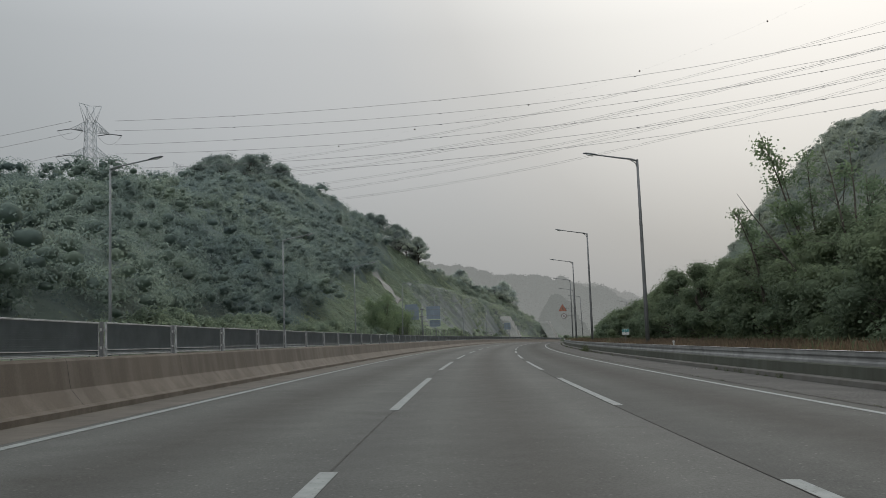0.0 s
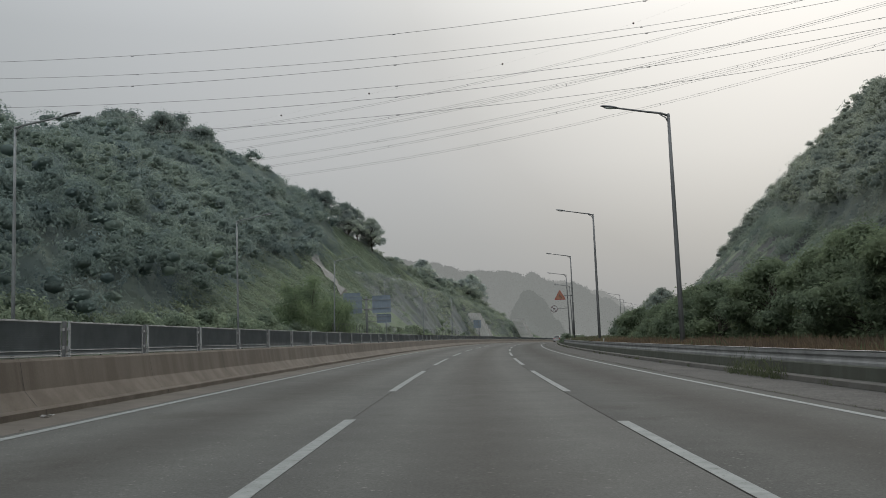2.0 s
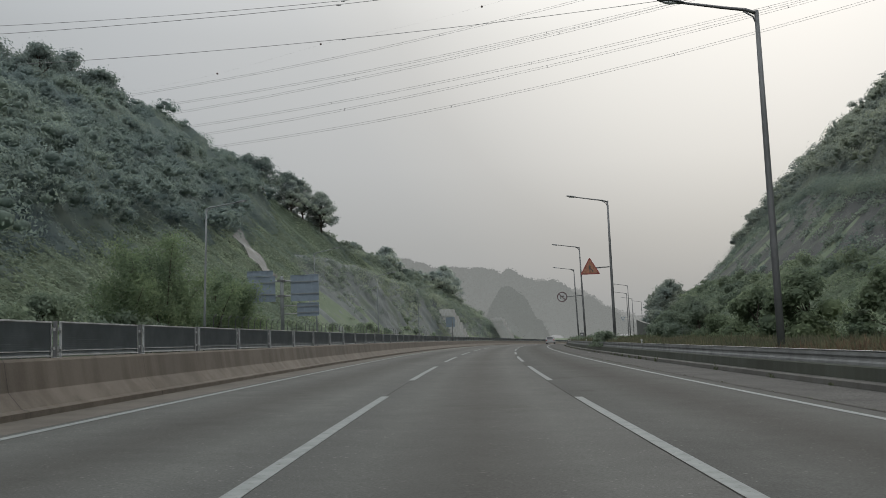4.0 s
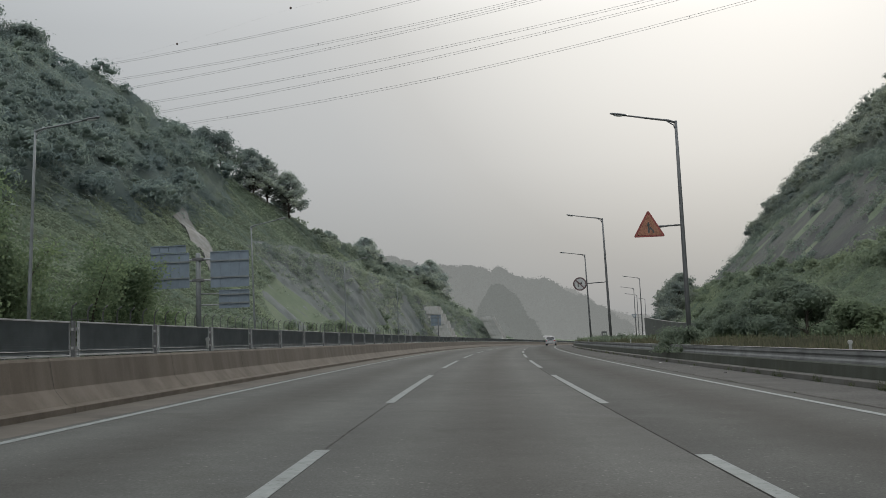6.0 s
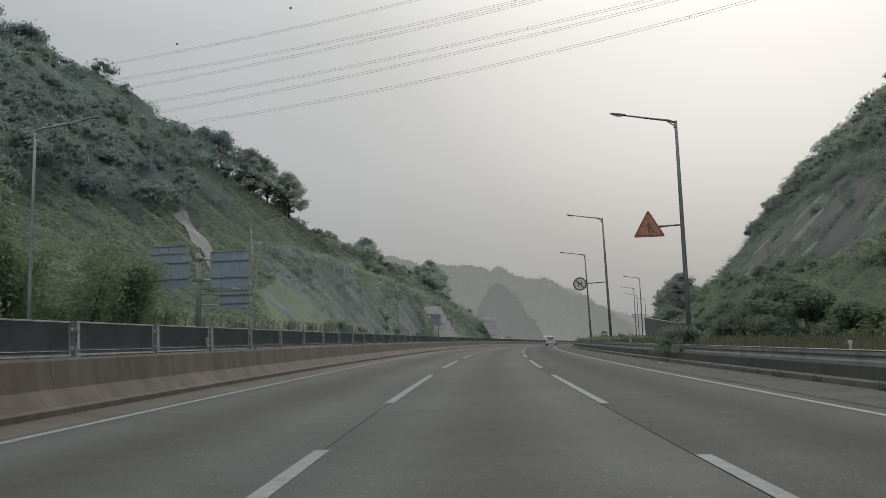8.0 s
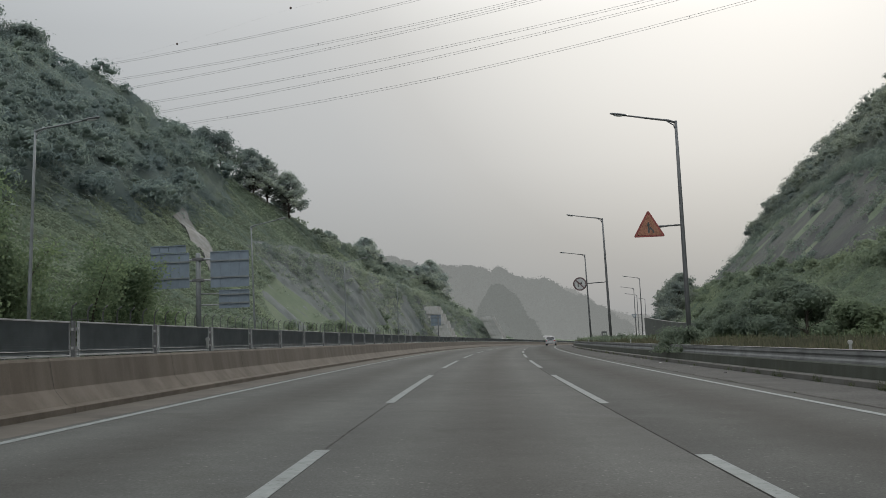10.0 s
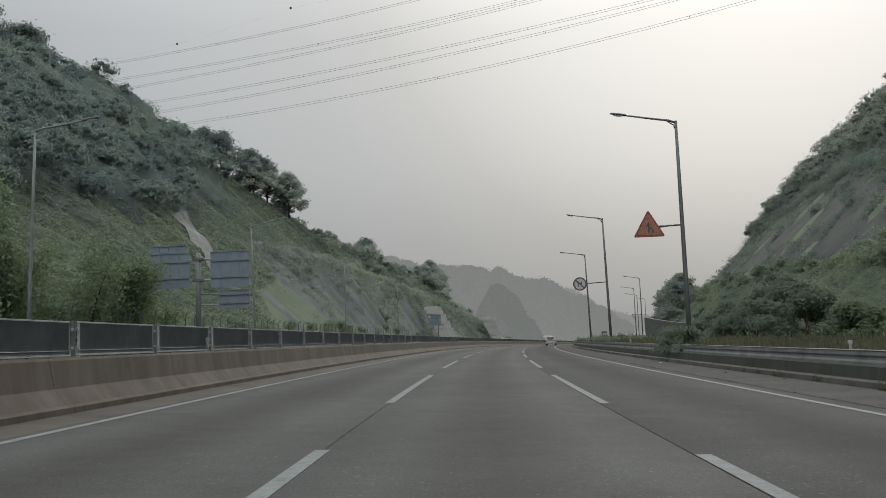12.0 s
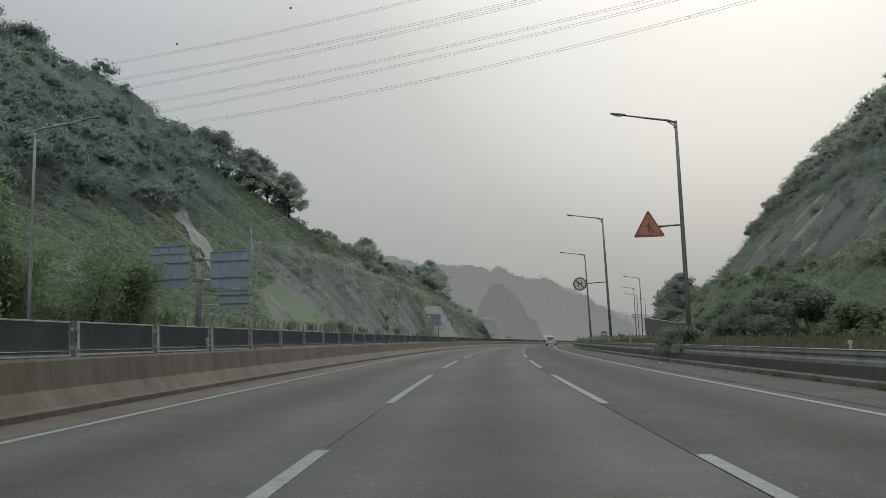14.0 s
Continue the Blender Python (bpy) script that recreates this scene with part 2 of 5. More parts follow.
M_SLOPE_HAZED = leafy("hazed_cut_slope_leaves", (0.150, 0.184, 0.158), (0.178, 0.214, 0.182), 0.03)
# Both far greens are lifted well above leaf colour to stand for haze.
M_LEAF_FAR = leafy("hazed_crest_leaves", (0.265, 0.305, 0.282), (0.330, 0.370, 0.340))
M_VINE_FAR = leafy("hazed_creeper_leaves", (0.172, 0.207, 0.174), (0.228, 0.264, 0.216))
M_VINE = leafy("creeper_leaves", (0.160, 0.200, 0.158), (0.226, 0.270, 0.208))
M_SHRUB_DARK = leafy("dark_shrub_leaves", (0.118, 0.146, 0.112), (0.166, 0.200, 0.148))
M_GRASS = leafy("dry_verge_grass", (0.070, 0.053, 0.040), (0.108, 0.084, 0.062))
M_GRASS_OLIVE = leafy("olive_verge_grass", (0.060, 0.062, 0.044), (0.100, 0.098, 0.070))
M_WEED = leafy("green_weeds", (0.050, 0.062, 0.038), (0.088, 0.100, 0.062))


# ---- building helpers ----
def mesh_object(name, verts, faces, material, parent=None, smooth=False):
    me = bpy.data.meshes.new(name)
    me.from_pydata([tuple(v) for v in verts], [], faces)
    if smooth:
        me.polygons.foreach_set("use_smooth", [True] * len(me.polygons))
    me.materials.append(material)
    ob = new(name, me)
    if parent:
        ob.parent = parent
    return ob


def part(name, bm, material, parent, label=""):
    me = bpy.data.meshes.new(name)
    bmesh.ops.recalc_face_normals(bm, faces=bm.faces)
    bm.to_mesh(me)
    bm.free()
    me.materials.append(material)
    ob = new(name, me)
    ob.parent = parent
    return tagged(ob, label)


def thing(name, label, category, m=None, group="", kind=""):
    ob = tagged(new(name), label, category, group, kind)
    if m is not None:
        ob.matrix_basis = m
    return ob


def box(bm, x0, x1, y0, y1, z0, z1, bevel=0.0):
    r = bmesh.ops.create_cube(bm, size=1)["verts"]
    for v in r:
        v.co = Vector(((x0, x1)[v.co.x > 0], (y0, y1)[v.co.y > 0], (z0, z1)[v.co.z > 0]))
    if bevel:
        es = list({e for v in r for e in v.link_edges})
        bmesh.ops.bevel(bm, geom=es, offset=bevel, segments=2, affect="EDGES", profile=0.6)
    return bm


def tube(bm, pts, radii, sides=8, cap=True):
    """A tapered tube along a line of points."""
    rings = []
    pts = [Vector(p) for p in pts]
    for i, p in enumerate(pts):
        d = (pts[min(i + 1, len(pts) - 1)] - pts[max(i - 1, 0)]).normalized()
        a = d.orthogonal().normalized() if i == 0 else (prev_a - d * prev_a.dot(d)).normalized()
        prev_a = a
        b = d.cross(a)
        rings.append([bm.verts.new(p + (a * math.cos(k * math.tau / sides) + b * math.sin(k * math.tau / sides)) * radii[i]) for k in range(sides)])
    for r0, r1 in zip(rings, rings[1:]):
        for k in range(sides):
            bm.faces.new((r0[k], r0[(k + 1) % sides], r1[(k + 1) % sides], r1[k])).smooth = True
    if cap:
        bm.faces.new(rings[0][::-1])
        bm.faces.new(rings[-1])
    return bm


def sweep(name, profile, s0, s1, ds, material, parent=None, uv=False, smooth=False, closed=False):
    """A profile of (u, h) pulled along the road from s0 to s1."""
    n = max(1, round((s1 - s0) / ds))
    ss = np.linspace(s0, s1, n + 1)
    k = len(profile)
    verts = np.zeros((n + 1, k, 3))
    for j, (u, h) in enumerate(profile):
        x, y = road_xy(ss, np.full_like(ss, u))
        verts[:, j] = np.stack([x, y, road_z(ss, u) + h], 1)
    faces = []
    m = k if closed else k - 1
    for i in range(n):
        for j in range(m):
            j2 = (j + 1) % k
            faces.append((i * k + j, i * k + j2, (i + 1) * k + j2, (i + 1) * k + j))
    if closed:
        faces += [tuple(range(k - 1, -1, -1)), tuple(n * k + j for j in range(k))]
    ob = mesh_object(name, verts.reshape(-1, 3), faces, material, parent, smooth)
    if uv:
        lay = ob.data.uv_layers.new(name="UVMap")
        u0, u1 = profile[0][0], profile[-1][0]
        for poly in ob.data.polygons:
            for li in poly.loop_indices:
                vi = ob.data.loops[li].vertex_index
                lay.data[li].uv = ((profile[vi % k][0] - u0) / (u1 - u0), ss[vi // k] / 10)
    return ob


def ico(level):
    bm = bmesh.new()
    bmesh.ops.create_icosphere(bm, subdivisions=level, radius=1)
    bm.verts.ensure_lookup_table()
    v = np.array([x.co[:] for x in bm.verts])
    f = np.array([[q.index for q in x.verts] for x in bm.faces])
    bm.free()
    return v, f


ICO = {1: ico(1), 2: ico(2), 3: ico(3)}


def leaf_mesh(name, centres, size, material, parent=None, up=0.6, seed=1, normals=None, cores=(), level=2, spread=0.5, sheet=None, slim=1.0):
    """Very many small pointed leaves or leaf sprays, each with its own turn, and the lumpy inner masses of foliage that they sit on."""
    rng = np.random.default_rng(seed)
    n = len(centres)
    c = np.asarray(centres, float)
    nr = rng.normal(size=(n, 3)) if normals is None else normals + rng.normal(size=(n, 3)) * spread
    nr[:, 2] += up
    nr /= np.linalg.norm(nr, axis=1, keepdims=True)
    a = np.cross(nr, rng.normal(size=(n, 3)))
    a /= np.linalg.norm(a, axis=1, keepdims=True) + 1e-9
    if slim < 1:
        a = rng.normal(size=(n, 3)) * 0.28 + np.array([0, 0, 1.0])
        a /= np.linalg.norm(a, axis=1, keepdims=True)
    b = np.cross(nr, a)
    sz = (np.full(n, size) if np.isscalar(size) else np.asarray(size)) * rng.uniform(0.6, 1.4, n)
    sz = sz[:, None]
    w = rng.uniform(0.45, 0.8, (n, 1)) * slim
    v = np.empty((n, 4, 3))
    v[:, 0], v[:, 1], v[:, 2], v[:, 3] = c - a * sz, c + b * sz * w + nr * sz * 0.15, c + a * sz, c - b * sz * w + nr * sz * 0.15
    verts, loops, totals = [v.reshape(-1, 3)], [np.arange(4 * n)], [np.full(n, 4)]
    base = 4 * n
    iv, jf = ICO[level]
    for centre, radius, flat in cores:
        k = iv * (radius * rng.uniform(0.80, 1.04, (len(iv), 1)))
        k[:, 2] *= flat
        verts.append(k + centre)
        loops.append((jf + base).reshape(-1))
        totals.append(np.full(len(jf), 3))
        base += len(iv)
    if sheet:
        q = np.array(sheet[1])
        verts.append(sheet[0])
        loops.append((q + base).reshape(-1))
        totals.append(np.full(len(q), 4))
    leaves_to = n
    verts, loops, totals = np.concatenate(verts), np.concatenate(loops).astype(np.int32), np.concatenate(totals).astype(np.int32)
    me = bpy.data.meshes.new(name)
    me.vertices.add(len(verts))
    me.vertices.foreach_set("co", verts.reshape(-1))
    me.loops.add(len(loops))
    me.loops.foreach_set("vertex_index", loops)
    me.polygons.add(len(totals))
    me.polygons.foreach_set("loop_start", np.concatenate([[0], np.cumsum(totals)[:-1]]).astype(np.int32))
    me.polygons.foreach_set("use_smooth", np.arange(len(totals)) >= leaves_to)
    me.update(calc_edges=True)
    me.materials.append(material)
    ob = new(name, me)
    if parent:
        ob.parent = parent
    return ob


def blob_points(rng, centre, radius, count, flat=0.62):
    """Points in an uneven shell round a centre, for a lobe of a crown, and the ways they face."""
    d = rng.normal(size=(count, 3))
    d /= np.linalg.norm(d, axis=1, keepdims=True)
    p = d * radius * rng.uniform(0.45, 1.2, (count, 1)) ** 0.7 * np.where(rng.uniform(size=(count, 1)) < 0.16, rng.uniform(1.1, 1.8, (count, 1)), 1.0)
    p[:, 2] *= flat
    return p + centre, d


# ---- the land ----
def steep_left(s):
    return np.interp(s, [-300, 150, 230, 270, 300, 340, 420, 480, 560], [0.7, 0.75, 0.85, 1.0, 1.15, 1.15, 1.0, 0.8, 0.6])


def hill_left(s, u):
    v = np.maximum(0, -u - 27.0)
    m = steep_left(s)
    top = np.interp(s, [-900, -300, 60, 90, 122, 160, 184, 234, 265, 276, 290, 310, 325, 346, 394, 418, 447, 478, 500, 600], [12, 14, 7, 11, 19, 25, 29, 42, 47, 46, 37, 27, 24.5, 23, 20, 15.5, 8, 1.2, 0.4, 0])
    z = m * v
    k = 5.0
    h = np.clip(0.5 + 0.5 * (top - z) / k, 0, 1)
    return np.where(v > 0, np.maximum(0, top * (1 - h) + z * h - k * h * (1 - h)), 0) * np.clip((700 + u) / 300, 0, 1)


def top_right(s):
    return np.interp(s, [-900, -300, 150, 227, 260, 300, 340, 365, 380, 395, 415, 450, 500, 600], [10, 20, 32, 42, 50, 59, 55, 46.5, 40, 29, 17, 9, 6, 0])


def hill_right(s, u):
    """A green bank up to a bench, and above it the steep rock cut."""
    v = np.maximum(0, u - 26.5)
    top = top_right(s)
    z = np.interp(s, [180, 380], [0.58, 0.98]) * np.minimum(v, 9.5) + 0.45 * np.clip(v - 9.5, 0, 3.5) + 0.90 * np.maximum(0, v - 13) + 0.2 * np.maximum(0, v - 42)
    k = 5.0
    h = np.clip(0.5 + 0.5 * (top - z) / k, 0, 1)
    return np.where(v > 0, np.maximum(0, top * (1 - h) + z * h - k * h * (1 - h)), 0) * np.clip((700 - u) / 300, 0, 1)


def wooded_right(s):
    """Height above which the right hill carries trees."""
    return np.interp(s, [150, 230, 300, 340, 380, 400], [12, 22, 34, 33, 27, 27])


def land_h(s, u):
    """Height of the land above the road's plane."""
    s, u = np.broadcast_arrays(np.asarray(s, float), np.asarray(u, float))
    h = np.where(u < 0, hill_left(s, u), hill_right(s, u))
    bank = np.interp(u, [-27, -23, -21.2, -20.8, 8.0, 8.6, 9.4, 16, 25], [0.3, 0.2, 0.0, -0.25, -0.25, 0.25, 0.38, 0.5, 0.5])
    rough = 0.9 * np.sin(s * 0.23 + u * 0.11) * np.sin(u * 0.19 - s * 0.07) + 0.5 * np.sin(s * 0.61 - u * 0.43)
    return h + bank + rough * np.clip(h / 4, 0, 1) + crest_drop(s) * np.where(u > 0, np.clip((u - 14) / 6, 0, 1), np.clip((-u - 26) / 20, 0, 1)) * np.clip((500 - s) / 60, 0, 1)


def land(s, u, dh=0.0):
    x, y = road_xy(s, u)
    return np.stack([x, y, road_z(s, u) + land_h(s, u) + dh], -1)


gs = np.concatenate([[-2500, -1500, -900, -600, -400, -300], np.arange(-240, 640, 4.0), [660, 700, 760, 850, 1000, 1300, 1800, 2600]])
gu = np.concatenate([[-2400, -1600, -1000, -700, -520, -420, -340, -280, -240, -200], np.arange(-170, -27, 3.5), [-27, -25, -23, -21.2, -20.8, -6.3, 8.0, 8.6, 9.4, 12, 16, 20, 23, 25], np.arange(28, 130, 3.5), [140, 160, 200, 260, 340, 440, 560, 700, 900, 1150]])
G = land(gs[:, None], gu[None, :])
nu = len(gu)
ground = mesh_object("ground", G.reshape(-1, 3), [(i * nu + j, i * nu + j + 1, (i + 1) * nu + j + 1, (i + 1) * nu + j) for i in range(len(gs) - 1) for j in range(nu - 1)], M_SOIL, smooth=True)
tagged(ground, "dark overgrown soil of the valley and its hill slopes", "ground", kind="structure")

# ---- the road ----
S0, S1 = -60.0, 520.0
U_LEFT, U_L, U_R, U_RIGHT, U_JOINT = -4.74, -1.13, 2.335, 5.75, 6.22
road = thing("road", "worn grey concrete motorway with dark lengthwise joints", "road", kind="structure")


def slab(u0, u1, mat=M_ROAD, uv=True):
    g = 0.002
    sweep("lane_slab", [(u0 + g, -0.16), (u0 + g, -0.004), (u0 + g + 0.004, 0.0), (u1 - g - 0.004, 0.0), (u1 - g, -0.004), (u1 - g, -0.16)], S0, S1, 4.0, mat, road, uv)


slab(-4.95, U_L)
slab(U_L, U_R, M_ROAD_2)
slab(U_R, U_JOINT, M_ROAD_3)
slab(U_JOINT, 8.12, M_SHOULDER)
slab(-5.95, -4.95, M_DIRT)
slab(-10.2, -6.6)
slab(-13.8, -10.2)
slab(-17.4, -13.8)
slab(-20.9, -17.4, M_SHOULDER)
for uj, w, mat in ((U_L, 0.010, M_JOINT_OLD), (U_R, 0.007, M_JOINT), (U_JOINT, 0.03, M_JOINT)):
    sweep("joint_seal", [(uj - w, 0.0045), (uj + w, 0.0045)], S0, S1, 4.0, mat, road)


def paint(u, s0, s1, w=0.075):
    return sweep("paint_line", [(u - w, 0.002), (u - w, 0.006), (u + w, 0.006), (u + w, 0.002)], s0, s1, 3.0, M_PAINT, road)


for ue in (U_LEFT, U_RIGHT, -17.3, -7.6):
    paint(ue, S0, S1, 0.068)
CYCLE, PHASE, DASH = 18.095, -4.1, 11.6
for k in range(-3, 27):
    paint(U_L, PHASE + CYCLE * k, PHASE + CYCLE * k + DASH)
    paint(U_R + 0.08, PHASE + CYCLE * k + (0.8 if k == 1 else -0.45), PHASE + CYCLE * k + DASH - 0.5)
    for um in (-10.2, -13.8):
        paint(um, PHASE + CYCLE * k, PHASE + CYCLE * k + DASH)

# ---- median barrier and its glare screens ----
barrier = sweep("median_barrier", [(-5.80, -0.05), (-5.80, 0.09), (-5.93, 0.12), (-6.13, 0.36), (-6.20, 0.79), (-6.23, 0.83), (-6.47, 0.83), (-6.50, 0.79), (-6.57, 0.36), (-6.77, 0.12), (-6.90, 0.09), (-6.90, -0.05)], S0, S1, 3.0, M_BARRIER, closed=True)
tagged(barrier, "rain-streaked brown concrete median barrier between the carriageways", "barrier", kind="structure")
for sj in np.arange(139.04 - 29 * 5.437, 330, 5.437):
    bm = bmesh.new()
    for (u0, h0), (u1, h1) in zip([(-5.795, 0.0), (-5.795, 0.09), (-5.925, 0.122), (-6.125, 0.36), (-6.195, 0.79)], [(-5.795, 0.09), (-5.925, 0.122), (-6.125, 0.36), (-6.195, 0.79), (-6.225, 0.834)]):
        w = 0.006
        bm.faces.new([bm.verts.new(at(sj + a, u + 0.004, h)) for a, u, h in ((-w, u0, h0), (w, u0, h0), (w, u1, h1), (-w, u1, h1))])
    part("joint_gap", bm, M_JOINT, barrier)

PITCH, GAP = 3.772, 0.30


def glare_screen():
    """One panel of dark slats in a pale frame, with a post at each end; its length along y."""
    ob = thing("glare_screen", "dark slatted glare screen in a pale frame on the barrier", "screen", group="glare screens on the median")
    L = PITCH - GAP
    for z0, z1, lab in ((0.565, 0.595, ""), (0.015, 0.038, ""), (0.10, 0.113, "")):
        part("frame_rail", box(bmesh.new(), -0.022, 0.022, -L / 2, L / 2, z0, z1, 0.006), M_GALV, ob)
    for y in (-L / 2 + 0.02, L / 2 - 0.02):
        part("frame_upright", box(bmesh.new(), -0.018, 0.018, y - 0.012, y + 0.012, 0.0, 0.595), M_GALV, ob)
        for zb in (0.13, 0.44):
            part("clamp", box(bmesh.new(), -0.012, 0.035, y + (0.02 if y > 0 else -0.10), y + (0.10 if y > 0 else -0.02), zb, zb + 0.05), M_GALV, ob)
    bm = bmesh.new()
    for i in range(15):
        z = 0.058 + i * 0.0336
        v = [bm.verts.new(c) for c in ((-0.012, -L / 2 + 0.03, z), (0.012, -L / 2 + 0.03, z + 0.0316), (0.012, L / 2 - 0.03, z + 0.0316), (-0.012, L / 2 - 0.03, z))]
        bm.faces.new(v)
    part("slats", bm, M_SCREEN, ob, "dark overlapping slats")
    part("backing_mesh", box(bmesh.new(), -0.016, -0.013, -L / 2 + 0.02, L / 2 - 0.02, 0.05, 0.565), M_SCREEN, ob)
    y = L / 2 + GAP / 2
    part("post", box(bmesh.new(), -0.03, 0.03, y - 0.022, y + 0.022, -0.02, 0.605, 0.006), M_POLE, ob)
    part("base_plate", box(bmesh.new(), -0.07, 0.07, y - 0.09, y + 0.09, -0.005, 0.012), M_GALV, ob)
    return ob


first = glare_screen()
panel_s = [140.2 - PITCH / 2 + PITCH * k for k in range(-44, 94)]
first.matrix_basis = spot(panel_s[0], -6.35, 0.832)
for i, s in enumerate(panel_s[1:]):
    m = spot(s, -6.35, 0.832)
    if i % 9 == 4:
        m = m @ pose(0, 0, 0, 0, random.uniform(-1.5, 1.5), 0)
    copy_thing(first, m)


# litter on the silted strip and the shoulder
M_LITTER = plain("dirty_white_litter", (0.22, 0.22, 0.21), 0.8, vary=0.3, scale=20)
M_LITTER_DARK = plain("dark_litter", (0.03, 0.03, 0.03), 0.8)


def litter(s, u, w, mat, label, seed):
    """A crumpled scrap: a folded sheet with a few creases."""
    r = random.Random(seed)
    bm = bmesh.new()
    n = 5
    g = [[bm.verts.new(((i / n - 0.5) * w * 0.6 + r.uniform(-0.1, 0.1) * w, (j / n - 0.5) * w + r.uniform(-0.1, 0.1) * w, 0.004 + r.uniform(0, 0.22) * w)) for j in range(n + 1)] for i in range(n + 1)]
    for i in range(n):
        for j in range(n):
            bm.faces.new((g[i][j], g[i + 1][j], g[i + 1][j + 1], g[i][j + 1]))
    ob = mesh_object("litter", [], [], mat)
    bm.to_mesh(ob.data)
    bm.free()
    ob.matrix_basis = spot(s, u, 0.004, r.uniform(0, 180))
    tagged(ob, label, "litter", "litter by the roadside")


SCRAP, DARK_SCRAP = "crumpled dirty white scrap on the silted strip", "small dark scrap lying on the road's edge"
for i, (s, u, w) in enumerate([(9.0, -5.2, 0.30), (62.6, -5.62, 0.18), (96.0, -5.1, 0.07), (24, -5.5, 0.08), (31.5, 7.6, 0.10), (38, 7.9, 0.08), (13.5, 7.2, 0.12), (152, 7.4, 0.12), (158, 7.7, 0.10), (163, 7.5, 0.14), (170, 7.8, 0.12), (141, 7.6, 0.06)]):
    litter(s, u, w, M_LITTER, SCRAP if u < 0 else "small pale scrap on the gritty shoulder", 400 + i)
for i, (s, u, w) in enumerate([(35.5, -5.35, 0.07), (60.6, -5.0, 0.06), (17, 7.9, 0.16), (16.4, 7.7, 0.12), (88, 7.4, 0.08), (148, 7.8, 0.10)]):
    litter(s, u, w, M_LITTER_DARK, DARK_SCRAP, 420 + i)

# ---- kerb, guardrail, verge ----
kerb = sweep("kerb", [(8.12, -0.1), (8.12, 0.01), (8.15, 0.115), (8.18, 0.13), (8.42, 0.14), (8.42, -0.1)], S0, 420, 3.0, M_KERB, closed=True)
tagged(kerb, "weathered concrete kerb along the shoulder", "kerb", kind="structure")
W_BEAM = [(8.595, 0.40), (8.56, 0.425), (8.56, 0.485), (8.59, 0.53), (8.59, 0.58), (8.56, 0.625), (8.56, 0.70), (8.57, 0.716), (8.635, 0.722), (8.635, 0.715), (8.572, 0.69), (8.572, 0.62), (8.602, 0.575), (8.602, 0.535), (8.572, 0.48), (8.572, 0.43), (8.602, 0.40)]
RAIL_LABEL = "weathered galvanised steel guardrail beside the shoulder"


M_CAP = plain("pale_galvanised_edge", (0.17, 0.17, 0.165), 0.7, 0.0, 0.3, 1.5, spec=0.15)


def guardrail(s0, s1, profile, post_u, label):
    ob = thing("guardrail", label, "guardrail")
    s = s0
    while s < s1 - 0.1:
        sweep("beam", profile, s, min(s + 4.0, s1) - 0.004, 2.0, M_RAIL, ob, closed=True)
        side = 1 if post_u > 0 else -1
        sweep("cap", [(post_u - 0.15 * side, 0.724), (post_u - 0.155 * side, 0.738), (post_u - 0.05 * side, 0.742), (post_u - 0.05 * side, 0.724)], s, min(s + 4.0, s1) - 0.004, 2.0, M_CAP, ob, closed=True)
        s += 4.0
    bm = box(bmesh.new(), -0.06, 0.06, -0.05, 0.05, -0.4, 0.72, 0.01)
    post = part("post", bm, M_RAIL, ob)
    post.matrix_basis = spot(s0 + 1, post_u, 0)
    s = s0 + 5
    while s < s1:
        o = post.copy()
        scene.collection.objects.link(o)
        o.matrix_basis = spot(s, post_u, 0)
        s += 4.0
    return ob


guardrail(-20, 330, W_BEAM, 8.70, RAIL_LABEL)
guardrail(40, 420, [(-2 * 6.3 - u, h) for u, h in W_BEAM], -21.3, "galvanised steel guardrail on the far side of the oncoming carriageway")
# low wall of the drain behind the kerb
drain = sweep("drain_wall", [(8.42, -0.1), (8.46, 0.40), (8.49, 0.43), (8.53, 0.43), (8.54, 0.40), (8.54, -0.1)], -60, 330, 3.0, concrete("dark_mossy_concrete", (0.048, 0.053, 0.043), 0.6), closed=True)
tagged(drain, "dark mossy concrete edge of the drain behind the guardrail", "drain", kind="structure")


def delineator(s, u, h):
    ob = thing("delineator", "small white delineator with a round reflector on the guardrail", "delineator", spot(s, u, h), "delineators")
    part("stem", box(bmesh.new(), -0.03, 0.03, -0.01, 0.01, 0, 0.16), M_WHITE, ob)
    bm = tube(bmesh.new(), [(0, -0.025, 0.20), (0, 0.025, 0.20)], [0.05, 0.05], 14)
    part("reflector", bm, M_WHITE, ob)


M_WHITE = plain("white_plastic", (0.22, 0.225, 0.22), 0.5, vary=0.1)
for s in (-1, 40, 111, 146.0, 180, 214, 248):
    delineator(s, 8.66, 0.70)
for s in (147.3, 110.8, 183.8):
    delineator(s, -6.28, 0.92)


